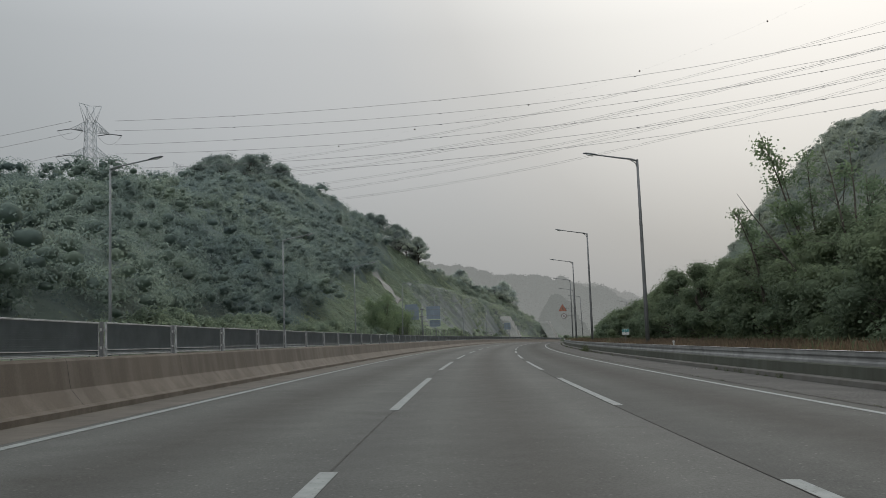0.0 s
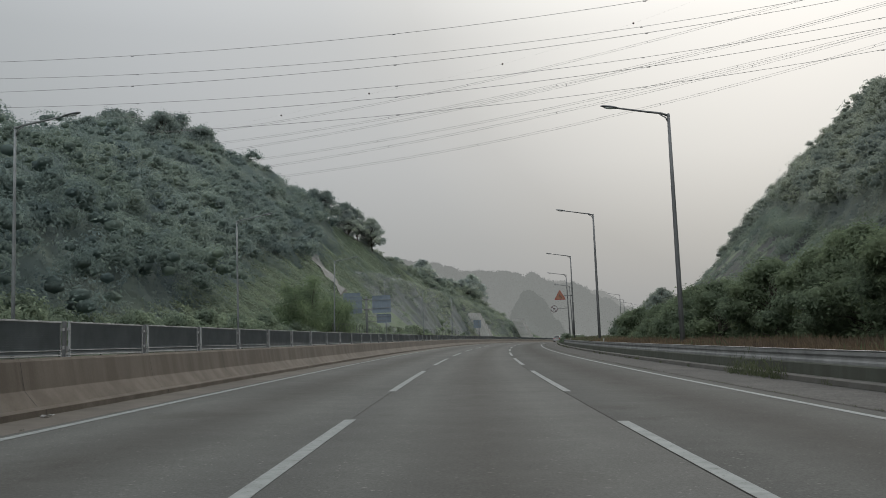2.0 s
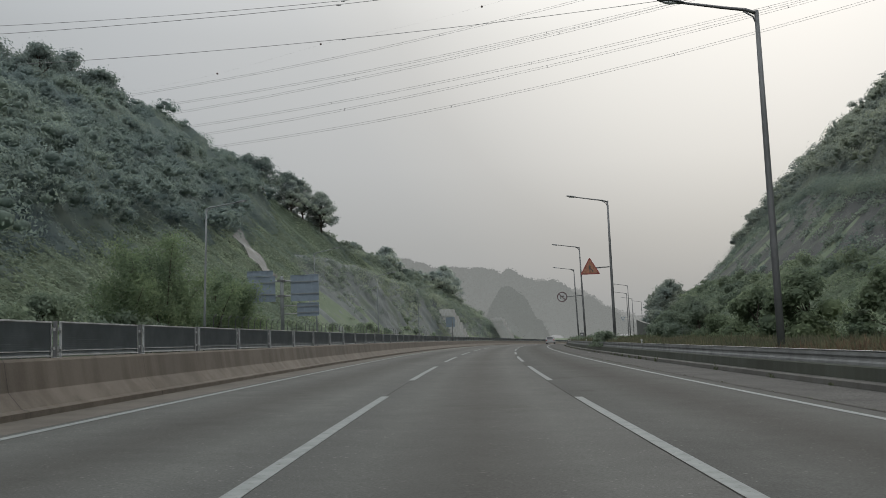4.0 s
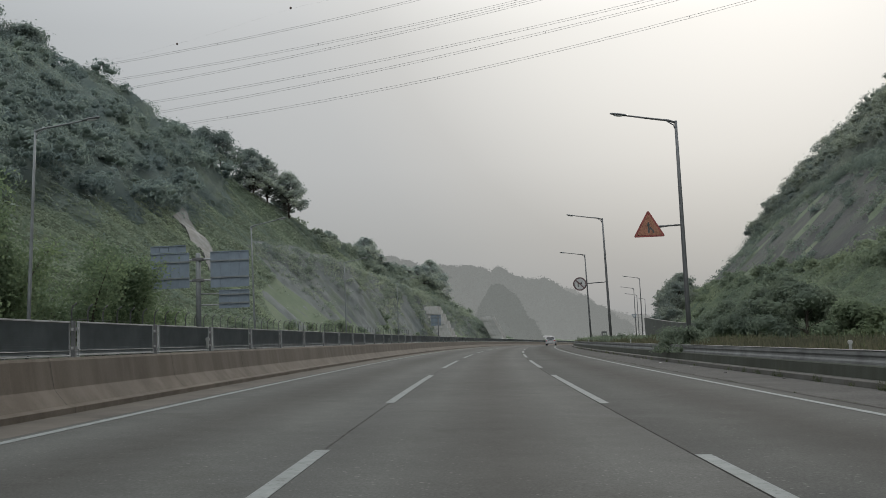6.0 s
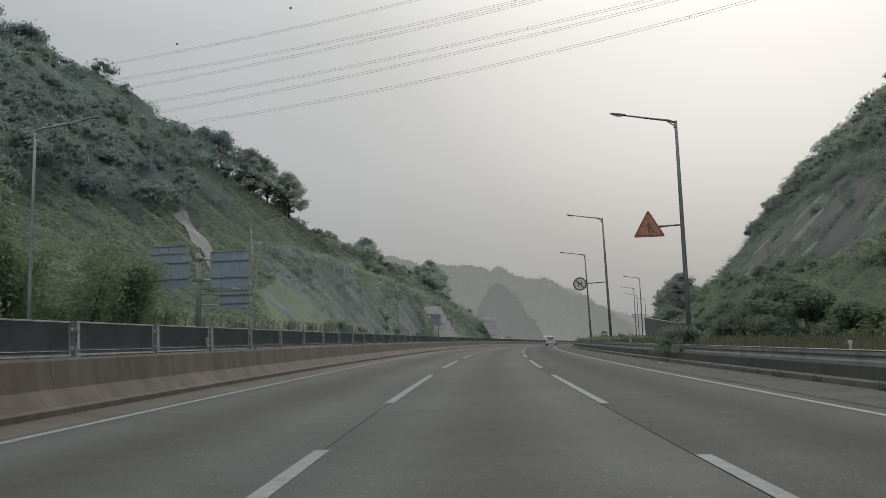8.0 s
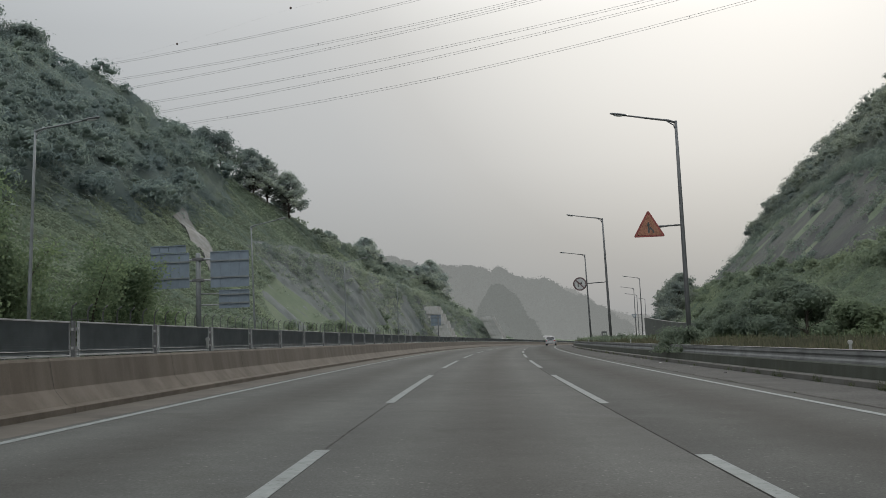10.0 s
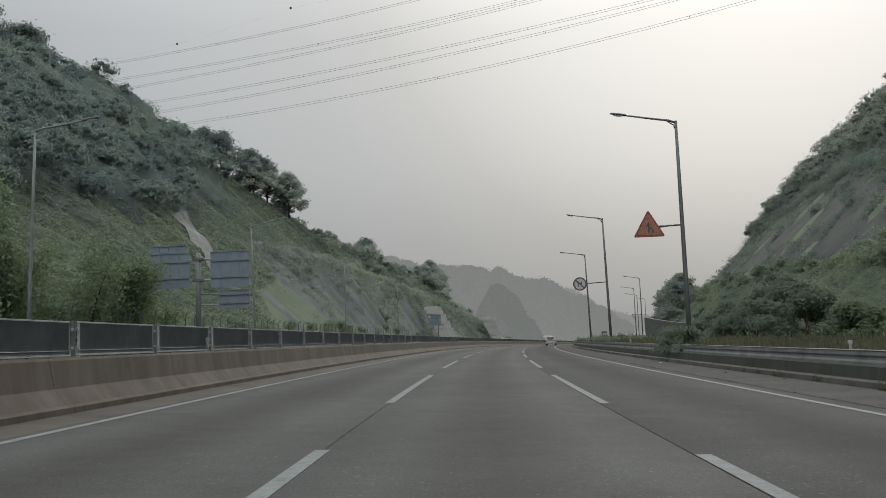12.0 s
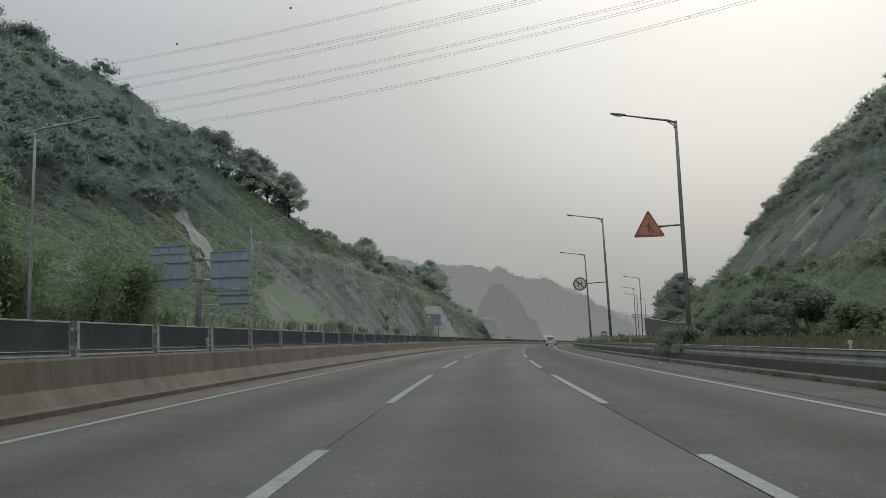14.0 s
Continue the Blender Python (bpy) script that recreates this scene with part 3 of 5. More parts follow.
# ---- lamps ----
def street_lamp(pole_mat, label, group, k=1.0):
    """A tapered pole with a long rising arm to -x and a flat head."""
    ob = thing("street_lamp", label, "street lamp", group=group)
    part("pole", tube(bmesh.new(), [(0, 0, -0.3), (0, 0, 4), (0, 0, 8), (0, 0, 11.62)], [0.125 * k, 0.11 * k, 0.09 * k, 0.07 * k], 12), pole_mat, ob)
    part("collar", tube(bmesh.new(), [(0, 0, -0.3), (0, 0, 0.5), (0, 0, 0.56)], [0.17, 0.17, 0.13], 12), pole_mat, ob)
    part("arm", tube(bmesh.new(), [(0.05, 0, 11.5), (-0.35, 0, 11.66), (-1.0, 0, 11.76), (-2.45, 0, 12.02)], [0.06, 0.055, 0.05, 0.04], 10), pole_mat, ob)
    part("bracket", tube(bmesh.new(), [(-0.02, 0, 11.15), (-0.12, 0, 11.42), (-0.42, 0, 11.62)], [0.03, 0.03, 0.03], 8), pole_mat, ob)
    bm = bmesh.new()
    rings = []
    for x, w, h in ((-2.3, 0.05, 0.045), (-2.45, 0.13, 0.07), (-2.75, 0.16, 0.085), (-3.05, 0.13, 0.07), (-3.18, 0.04, 0.03)):
        zc = 12.02 + (-x - 2.45) * 0.17
        rings.append([bm.verts.new((x, w * math.cos(a), zc + h * math.sin(a) * (1.0 if math.sin(a) > 0 else 0.45))) for a in [k * math.tau / 14 for k in range(14)]])
    for a, b in zip(rings, rings[1:]):
        for k in range(14):
            bm.faces.new((a[k], a[(k + 1) % 14], b[(k + 1) % 14], b[k])).smooth = True
    bm.faces.new(rings[0])
    bm.faces.new(rings[-1])
    head = part("lamp_head", bm, M_HEAD, ob)
    bm = bmesh.new()
    bmesh.ops.create_uvsphere(bm, u_segments=14, v_segments=8, radius=1)
    for v in bm.verts:
        v.co = Vector((v.co.x * 0.24 - 2.78, v.co.y * 0.11, v.co.z * 0.05 + 12.035 + v.co.x * -0.03))
    part("lens", bm, M_LENS, head, "pale frosted lens")
    return ob


RIGHT_LAMPS = [53.7, 92.3, 128.0, 169.7, 206.9, 243.8]
LEFT_LAMPS = [51.5, 90.8, 125.5, 166.8, 203.5, 241.0, 278.0]
LEFT_U = [-21.25, -20.95, -20.55, -21.2, -20.95, -20.95, -20.95]
lamp = street_lamp(M_POLE, "tall dark grey street lamp with one arm on the verge", "lamps along the motorway")
lamp.matrix_basis = spot(RIGHT_LAMPS[0], 9.85, 0)
for s, u, lean in zip(RIGHT_LAMPS[1:], (10.1, 10.1, 10.1, 10.2, 10.45), (0, 0, 0, -1.0, -1.3)):
    copy_thing(lamp, spot(s, u, float(crest_drop(s))) @ pose(0, 0, 0, 0, lean, 0))
for s, u in ((299.9, 21.1), (340.5, 21.2), (380.0, 22.0), (414.0, 23.6)):
    copy_thing(lamp, spot(s, u, float(crest_drop(s))))
lamp2 = street_lamp(M_POLE_PALE, "tall pale grey street lamp beyond the oncoming lanes", "lamps along the motorway", 0.8)
lamp2.matrix_basis = spot(LEFT_LAMPS[0], LEFT_U[0], -0.3, 180)
for s, u, lean in zip(LEFT_LAMPS[1:], LEFT_U[1:], (0, 0, -1.6, 1.2, 0, 0)):
    copy_thing(lamp2, spot(s, u, -0.3) @ pose(0, 0, 0, 0, lean, 180))
for s, u in ((107.5, -52.9), (130.0, -39.6)):
    z = float(land_h(s, u))
    copy_thing(lamp2, spot(s, u, 8.2 - 11.6, 180))

# ---- signs ----
M_RED = plain("faded_red_sign", (0.17, 0.045, 0.038), 0.6, vary=0.15)
M_YELLOW = plain("faded_yellow_sign", (0.20, 0.092, 0.058), 0.6, vary=0.2)
M_BLACK = plain("sign_black", (0.045, 0.045, 0.043), 0.6)
M_SIGNWHITE = plain("sign_white", (0.30, 0.305, 0.30), 0.6, vary=0.1)
M_GREENSIGN = plain("teal_sign", (0.015, 0.12, 0.12), 0.5, vary=0.1)


def prism(bm, outline, y0, y1):
    """A flat plate of the outline's shape (x, z) between y0 and y1."""
    a = [bm.verts.new((x, y0, z)) for x, z in outline]
    b = [bm.verts.new((x, y1, z)) for x, z in outline]
    bm.faces.new(a)
    bm.faces.new(b[::-1])
    n = len(a)
    for i in range(n):
        bm.faces.new((a[i], a[(i + 1) % n], b[(i + 1) % n], b[i]))
    return bm


def disc(r, n=32):
    return [(r * math.cos(k * math.tau / n), r * math.sin(k * math.tau / n)) for k in range(n)]


def rounded_triangle(r):
    pts = []
    for k in range(3):
        a = math.pi / 2 + k * math.tau / 3
        cx, cz = (r - 0.09) * math.cos(a), (r - 0.09) * math.sin(a)
        pts += [(cx + 0.06 * math.cos(a + d), cz + 0.06 * math.sin(a + d)) for d in (-1.0, -0.5, 0, 0.5, 1.0)]
    return pts


def warning_sign():
    ob = thing("warning_sign", "faded red-edged triangular merging-traffic sign on a lamp pole", "road sign", spot(169.6, 8.47, 6.35))
    part("plate", prism(bmesh.new(), rounded_triangle(0.86), -0.01, 0.02), M_RED, ob)
    part("face", prism(bmesh.new(), rounded_triangle(0.68), -0.018, -0.010), M_YELLOW, ob, "faded orange-yellow face")
    bm = prism(bmesh.new(), [(-0.06, -0.26), (0.02, -0.26), (0.02, 0.12), (0.07, 0.12), (-0.02, 0.30), (-0.11, 0.12), (-0.06, 0.12)], -0.024, -0.018)
    prism(bm, [(0.16, -0.26), (0.24, -0.26), (0.24, -0.14), (0.06, 0.06), (0.02, -0.02), (0.16, -0.17)], -0.024, -0.018)
    part("symbol", bm, M_BLACK, ob, "black merging arrow")
    bm = tube(bmesh.new(), [(0.05, 0.05, 0.05), (1.66, 0.08, 0.10)], [0.045, 0.045], 8)
    part("arm", bm, M_POLE, ob)
    bm = tube(bmesh.new(), [(0.05, 0.05, -0.03), (0.95, 0.06, 0.06)], [0.03, 0.03], 8)
    part("brace", bm, M_POLE, ob)


def round_sign():
    ob = thing("prohibition_sign", "round no-right-turn sign with a dark rim on a lamp pole", "road sign", spot(206.8, 7.70, 5.88))
    part("rim", prism(bmesh.new(), disc(0.60), -0.01, 0.02), plain("sign_rim", (0.075, 0.050, 0.052), 0.6), ob)
    part("face", prism(bmesh.new(), disc(0.48), -0.018, -0.010), M_SIGNWHITE, ob, "greyed white face")
    bm = prism(bmesh.new(), [(-0.20, -0.26), (-0.11, -0.26), (-0.11, 0.02), (0.08, 0.02), (0.08, -0.06), (0.26, 0.07), (0.08, 0.20), (0.08, 0.11), (-0.20, 0.11)], -0.024, -0.018)
    part("arrow", bm, M_BLACK, ob)
    bm = prism(bmesh.new(), [(-0.37, 0.30), (-0.30, 0.37), (0.37, -0.30), (0.30, -0.37)], -0.030, -0.024)
    part("slash", bm, plain("slash_red", (0.085, 0.050, 0.052), 0.6), ob)
    part("arm", tube(bmesh.new(), [(0.3, 0.05, 0.0), (2.40, 0.08, 0.10)], [0.045, 0.045], 8), M_POLE, ob)


def text_part(name, body, size, x, z, mat, parent):
    cu = bpy.data.curves.new(name, "FONT")
    cu.body, cu.size, cu.align_x, cu.align_y, cu.extrude = body, size, "CENTER", "CENTER", 0.002
    tmp = bpy.data.objects.new(name, cu)
    me = bpy.data.meshes.new_from_object(tmp)
    bpy.data.objects.remove(tmp)
    me.transform(Matrix.Translation((x, -0.020, z)) @ Matrix.Rotation(radians(90), 4, "X"))
    me.materials.append(mat)
    ob = new(name, me)
    ob.parent = parent
    return ob


def round_rect(w, h, r=0.05):
    pts = []
    for cx, cz, a0 in ((w / 2 - r, h / 2 - r, 0), (-w / 2 + r, h / 2 - r, 90), (-w / 2 + r, -h / 2 + r, 180), (w / 2 - r, -h / 2 + r, 270)):
        pts += [(cx + r * math.cos(radians(a0 + d)), cz + r * math.sin(radians(a0 + d))) for d in (0, 30, 60, 90)]
    return pts


def distance_post():
    ob = thing("distance_marker", "small teal and white distance plate on a post beside the guardrail", "road sign", spot(66.0, 10.25, 1.48))
    part("plate", prism(bmesh.new(), round_rect(0.50, 0.44), -0.005, 0.015), M_SIGNWHITE, ob)
    bm = prism(bmesh.new(), [(-0.23, 0.0), (0.23, 0.0), (0.23, 0.17), (0.20, 0.20), (-0.20, 0.20), (-0.23, 0.17)], -0.012, -0.005)
    part("upper_field", bm, M_GREENSIGN, ob, "teal field")
    text_part("numerals", "17", 0.24, 0.0, 0.095, M_SIGNWHITE, ob)
    text_part("numerals", "2", 0.24, 0.02, -0.11, M_BLACK, ob)
    text_part("point", ".", 0.24, -0.12, -0.11, M_RED, ob)
    part("post", tube(bmesh.new(), [(0, 0.03, -1.2), (0, 0.03, 0.15)], [0.03, 0.03], 8), M_POLE, ob)


def small_plate():
    ob = thing("small_road_plate", "small dark square plate on a short post", "road sign", spot(211.8, 10.0, 1.45))
    part("plate", prism(bmesh.new(), round_rect(0.50, 0.5), -0.01, 0.01), M_POLE, ob)
    part("mark", prism(bmesh.new(), round_rect(0.30, 0.16, 0.03), -0.016, -0.01), M_SIGNWHITE, ob)
    part("post", tube(bmesh.new(), [(0, 0.03, -1.1), (0, 0.03, 0.2)], [0.035, 0.035], 8), M_POLE, ob)


def yield_sign():
    ob = thing("yield_sign", "small downward-pointing triangular yield sign beside the slip road", "road sign", spot(299.6, 19.7, 5.3))
    part("plate", prism(bmesh.new(), [(x, -z) for x, z in rounded_triangle(0.55)], -0.01, 0.02), M_SIGNBACK, ob)
    part("face", prism(bmesh.new(), [(x, -z) for x, z in rounded_triangle(0.34)], -0.018, -0.01), M_SIGNWHITE, ob)
    part("arm", tube(bmesh.new(), [(0.0, 0.05, 0.2), (1.5, 0.08, 0.2)], [0.04, 0.04], 8), M_POLE, ob)


warning_sign(), round_sign(), distance_post(), small_plate(), yield_sign()


def sign_panel(parent, x0, x1, z0, z1):
    """The back of a sign panel: a sheet with a folded rim and stiffening ribs."""
    p = part("panel", box(bmesh.new(), x0, x1, 0.0, 0.03, z0, z1, 0.008), M_SIGNBACK, parent)
    n = max(2, round((x1 - x0) / 0.75))
    for i in range(1, n):
        x = x0 + (x1 - x0) * i / n
        part("rib", box(bmesh.new(), x - 0.03, x + 0.03, -0.05, 0.0, z0 + 0.05, z1 - 0.05), M_SIGNBACK, p)
    if z1 - z0 > 1.2:
        for z in (z0 + 0.28 * (z1 - z0), z0 + 0.74 * (z1 - z0)):
            part("channel", box(bmesh.new(), x0 + 0.02, x1 - 0.02, -0.10, -0.05, z - 0.05, z + 0.05), M_POLE_PALE, p)
    for z in (z0, z1 - 0.06):
        part("rim", box(bmesh.new(), x0 + 0.01, x1 - 0.01, -0.06, 0.0, z, z + 0.06), M_SIGNBACK, p)


def sign_gantry():
    ob = thing("direction_sign", "bare steel backs of large direction signs on a thick post", "road sign", spot(192.5, -22.0, 0))
    part("post", tube(bmesh.new(), [(0, 0, -0.5), (0, 0, 7.75), (0, 0, 7.85)], [0.20, 0.19, 0.10], 16), M_POLE_PALE, ob)
    for z in (5.75, 7.35):
        part("beam", tube(bmesh.new(), [(-3.78, 0.12, z), (3.95, 0.12, z)], [0.085, 0.085], 10), M_GALV, ob)
        part("clamp", box(bmesh.new(), -0.42, 0.42, -0.23, 0.25, z - 0.11, z + 0.11, 0.02), M_POLE, ob)
    sign_panel(ob, -3.78, -0.70, 5.2, 7.9)
    sign_panel(ob, -3.75, -0.95, 7.94, 8.5)
    sign_panel(ob, 0.95, 3.95, 5.15, 7.9)
    for z in (3.85, 4.7):
        part("beam", tube(bmesh.new(), [(0.05, 0.12, z), (3.95, 0.12, z)], [0.06, 0.06], 10), M_GALV, ob)
    sign_panel(ob, 1.6, 3.95, 3.55, 4.95)


sign_gantry()
ob = thing("direction_sign", "edge-on steel direction sign beside the oncoming lanes", "road sign", spot(43.5, -24.9, 0))
part("post", tube(bmesh.new(), [(0, 0, -0.3), (0, 0, 3.95)], [0.12, 0.11], 12), M_GALV, ob)
sign_panel(ob, -1.4, 1.4, 2.5, 3.9)
ob = thing("direction_sign", "dark steel back of a square sign by the rock", "road sign", spot(314, -20.6, 0))
part("post", tube(bmesh.new(), [(0.5, 0, -0.3), (0.5, 0, 6.4)], [0.12, 0.11], 12), M_POLE, ob)
sign_panel(ob, -1.1, 1.1, 4.3, 6.6)


# ---- fence beyond the oncoming lanes ----
def fence(s0, s1, u):
    ob = thing("fence", "dark wire fence with out-turned post tops beyond the oncoming lanes", "fence")
    bm = tube(bmesh.new(), [(0, 0, -0.2), (0, 0, 2.75), (0.08, 0, 3.0), (0.30, 0, 3.18)], [0.045] * 4, 6)
    post = part("post", bm, M_POLE, ob)
    post.matrix_basis = spot(s0, u, 0.2)
    s = s0 + 2.0
    while s <= s1:
        o = post.copy()
        scene.collection.objects.link(o)
        o.matrix_basis = spot(s, u, 0.2)
        s += 2.0
    for h in [0.5 + 0.28 * i for i in range(8)]:
        sweep("wire", [(u - 0.008, h - 0.008), (u + 0.008, h - 0.008), (u + 0.008, h + 0.008), (u - 0.008, h + 0.008)], s0, s1, 4.0, M_POLE, ob, closed=True)


fence(176, 300, -23.6)


# ---- parked where it stands at most times: the car ahead ----
def car(s, u):
    M_CAR = plain("white_car_paint", (0.22, 0.225, 0.23), 0.25, 0.0, 0.04, spec=0.5, bump=0)
    M_GLASS = plain("dark_car_glass", (0.02, 0.022, 0.025), 0.08, 0, 0.05, spec=0.6, bump=0)
    M_TYRE = plain("tyre_rubber", (0.02, 0.02, 0.02), 0.9)
    M_TAIL = plain("tail_lamp_red", (0.30, 0.02, 0.02), 0.25, spec=0.5, bump=0)
    ob = thing("car", "white estate car on the lane ahead, seen from behind", "car", spot(s, u, 0))
    prof = [(-2.25, 0.38), (-2.30, 0.65), (-2.24, 1.0), (-2.05, 1.42), (-1.75, 1.60), (0.3, 1.62), (1.05, 1.08), (2.1, 0.92), (2.3, 0.65), (2.25, 0.36)]
    bm = bmesh.new()
    rows = []
    for w in (-0.92, -0.86, 0.86, 0.92):
        rows.append([bm.verts.new(((w if z < 1.05 else w * 0.80), y * (1 if abs(w) < 0.9 else 0.985), z if abs(w) < 0.9 else z - 0.05)) for y, z in prof])
    for a, b in zip(rows, rows[1:]):
        for i in range(len(prof)):
            j = (i + 1) % len(prof)
            bm.faces.new((a[i], a[j], b[j], b[i]))
    bm.faces.new(rows[0]), bm.faces.new(rows[-1][::-1])
    part("body", bm, M_CAR, ob)
    part("rear_window", prism(bmesh.new(), [(-0.66, 1.08), (0.66, 1.08), (0.58, 1.46), (-0.58, 1.46)], -0.01, 0.01), M_GLASS, ob).matrix_basis = Matrix(((1, 0, 0, 0), (0, 1, 0.48, -2.76), (0, 0, 1, 0), (0, 0, 0, 1)))
    for x in (-0.74, 0.74):
        part("tail_lamp", box(bmesh.new(), x - 0.13, x + 0.13, -2.33, -2.2, 0.82, 1.0, 0.02), M_TAIL, ob)
    part("bumper", box(bmesh.new(), -0.88, 0.88, -2.36, -2.2, 0.36, 0.60, 0.03), M_CAR, ob)
    part("number_plate", box(bmesh.new(), -0.26, 0.26, -2.375, -2.35, 0.66, 0.78), M_SIGNWHITE, ob)
    for x in (-0.82, 0.82):
        part("side_window", box(bmesh.new(), x - 0.012 * (1 if x > 0 else -1) - 0.03, x + 0.03, -1.7, 0.6, 1.1, 1.45, 0.01), M_GLASS, ob)
        for y in (-1.4, 1.42):
            part("wheel", tube(bmesh.new(), [(x - 0.11, y, 0.33), (x + 0.11, y, 0.33)], [0.33, 0.33], 20), M_TYRE, ob)


car(296, 4.15)


# ---- plants ----
def place(s, u, h=0.0):
    return land(np.asarray(s, float), np.asarray(u, float), h)


def tree(s, u, height, width, leaves, leaf, mat, seed, label, group="", name="tree", low=0.25, lean=0.0, lobes=9, bare=0, core=0.42, lobe=(0.16, 0.28)):
    """Trunk, limbs that lead to the lobes of the crown, and the leaves."""
    rng = np.random.default_rng(seed)
    base = place(s, u)
    ob = thing(name, label, "shrub" if name == "shrub" else "tree", Matrix.Translation(base.tolist()), group)
    bm = bmesh.new()
    top = Vector((lean * height, rng.normal() * 0.2, height * 0.8))
    r0 = 0.018 * height + 0.03
    pts = [Vector((0, 0, -0.3)), Vector((rng.normal() * 0.1, rng.normal() * 0.1, height * 0.3)), top * 0.7 + Vector((rng.normal() * 0.2, rng.normal() * 0.2, 0)), top]
    tube(bm, pts, [r0, r0 * 0.8, r0 * 0.5, r0 * 0.15], 7)
    cl = []
    for i in range(lobes):
        f = low + (1 - low) * (i + rng.uniform(0, 1)) / lobes
        a = rng.uniform(0, math.tau)
        spread = width / 2 * math.sin(math.pi * min(1, 0.25 + 0.72 * f)) * rng.uniform(0.35, 0.85)
        c = Vector((math.cos(a) * spread + lean * height * f, math.sin(a) * spread, height * f * 0.92))
        rad = width * rng.uniform(*lobe)
        cl.append((c, rad))
        k = Vector((lean * height * f * 0.6, 0, c.z * 0.62))
        tube(bm, [k, (k + c) / 2 + Vector((0, 0, 0.08 * height * 0.3)), c], [r0 * 0.4, r0 * 0.25, r0 * 0.08], 5)
    for i in range(bare):
        a = rng.uniform(0, math.tau)
        k = Vector((0, 0, height * rng.uniform(0.5, 0.8)))
        e = k + Vector((math.cos(a) * width * 0.5, math.sin(a) * width * 0.5, height * rng.uniform(0.15, 0.42)))
        mid = (k + e) / 2 + Vector((rng.normal() * 0.3, rng.normal() * 0.3, 0))
        tube(bm, [k, mid, e], [0.035, 0.025, 0.008], 5)
        for q in range(5):
            p = mid.lerp(e, rng.uniform(0, 0.9))
            tube(bm, [p, p + Vector((rng.normal() * 0.35, rng.normal() * 0.35, rng.uniform(0.2, 0.6)))], [0.012, 0.004], 4)
    part("trunk", bm, M_BARK, ob)
    n = leaves // lobes
    B = [blob_points(rng, np.array(c), rad, n) for c, rad in cl]
    P, N = np.concatenate([q[0] for q in B]), np.concatenate([q[1] for q in B])
    ok = P[:, 2] > 0.1
    leaf_mesh("crown", P[ok], leaf, mat, ob, seed=seed, normals=N[ok], cores=[(np.array(c), rad * core, 0.8) for c, rad in cl] if core else (), level=2)
    return ob


T_R = "dense dark green roadside tree behind the guardrail"
rs = random.Random(3)
for i, s in enumerate(np.arange(24, 118, 3.7)):
    hgt = float(np.interp(s, [24, 43, 60, 80, 90, 105, 115], [5.0, 5.8, 5.6, 5.0, 4.3, 3.4, 2.7])) + rs.uniform(-0.5, 0.5)
    tree(float(s) + rs.uniform(-1, 1), 15.0 + rs.uniform(-1, 1.2), hgt, 6.0, 12000, 0.072, M_LEAF_NEAR, 40 + i, T_R, "roadside trees", low=0.08, lobes=34, core=0.6, lobe=(0.08, 0.15))
for i, s in enumerate(np.arange(30, 112, 9.0)):
    tree(float(s), 21.0 + rs.uniform(-1, 1), 4.8 + rs.uniform(-0.6, 0.6), 6.0, 4000, 0.13, M_LEAF_NEAR, 80 + i, T_R, "roadside trees", low=0.1, lobes=20, core=0.72, lobe=(0.10, 0.2))


def shoot_tree(s, u, height, seed, shoots, label, group="half-bare trees", twigs=16, leaf=0.075, deep=0.8, puff=0.26):
    """A sparse tree: long slanting shoots from one stool, the live ones leafy in their upper half, the dead ones bare."""
    rng = np.random.default_rng(seed)
    base = place(s, u)
    ob = thing("tree", label, "tree", Matrix.Translation(base.tolist()), group)
    bm, P = bmesh.new(), []
    for dx, f, leafy_share in shoots:
        h = height * f
        a, b = Vector((rng.normal() * 0.25, rng.normal() * 0.25, -0.2)), Vector((dx, rng.normal() * deep, h))
        pts = [a.lerp(b, q) + Vector((math.sin(q * 5 + seed) * 0.14 - 0.35 * dx * math.sin(math.pi * q) * 0.4, rng.normal() * 0.06, 0)) for q in np.linspace(0, 1, 9)]
        tube(bm, pts, [0.085 * (1 - q) + 0.010 for q in np.linspace(0, 1, 9)], 6)
        for k in range(twigs):
            q = rng.uniform(0.3, 0.97)
            c = a.lerp(b, q) + Vector((math.sin(q * 5 + seed) * 0.14 - 0.35 * dx * math.sin(math.pi * q) * 0.4, 0, 0))
            e = c + Vector((rng.normal() * 0.55, rng.normal() * 0.55, rng.uniform(0.2, 0.8))) * (1.25 - q) * (1 if leafy_share else 1.9)
            tube(bm, [c, e], [0.016, 0.005], 4)
            if leafy_share:
                n = int(60 * leafy_share * (1.4 if q > 0.6 else 1))
                P.append(np.array(c.lerp(e, 0.6)) + rng.normal(size=(n, 3)) * np.array([puff, puff, puff * 0.6]))
    part("trunk", bm, M_BARK, ob)
    leaf_mesh("crown", np.concatenate(P), leaf, M_LEAF_LIGHT, ob, seed=seed)


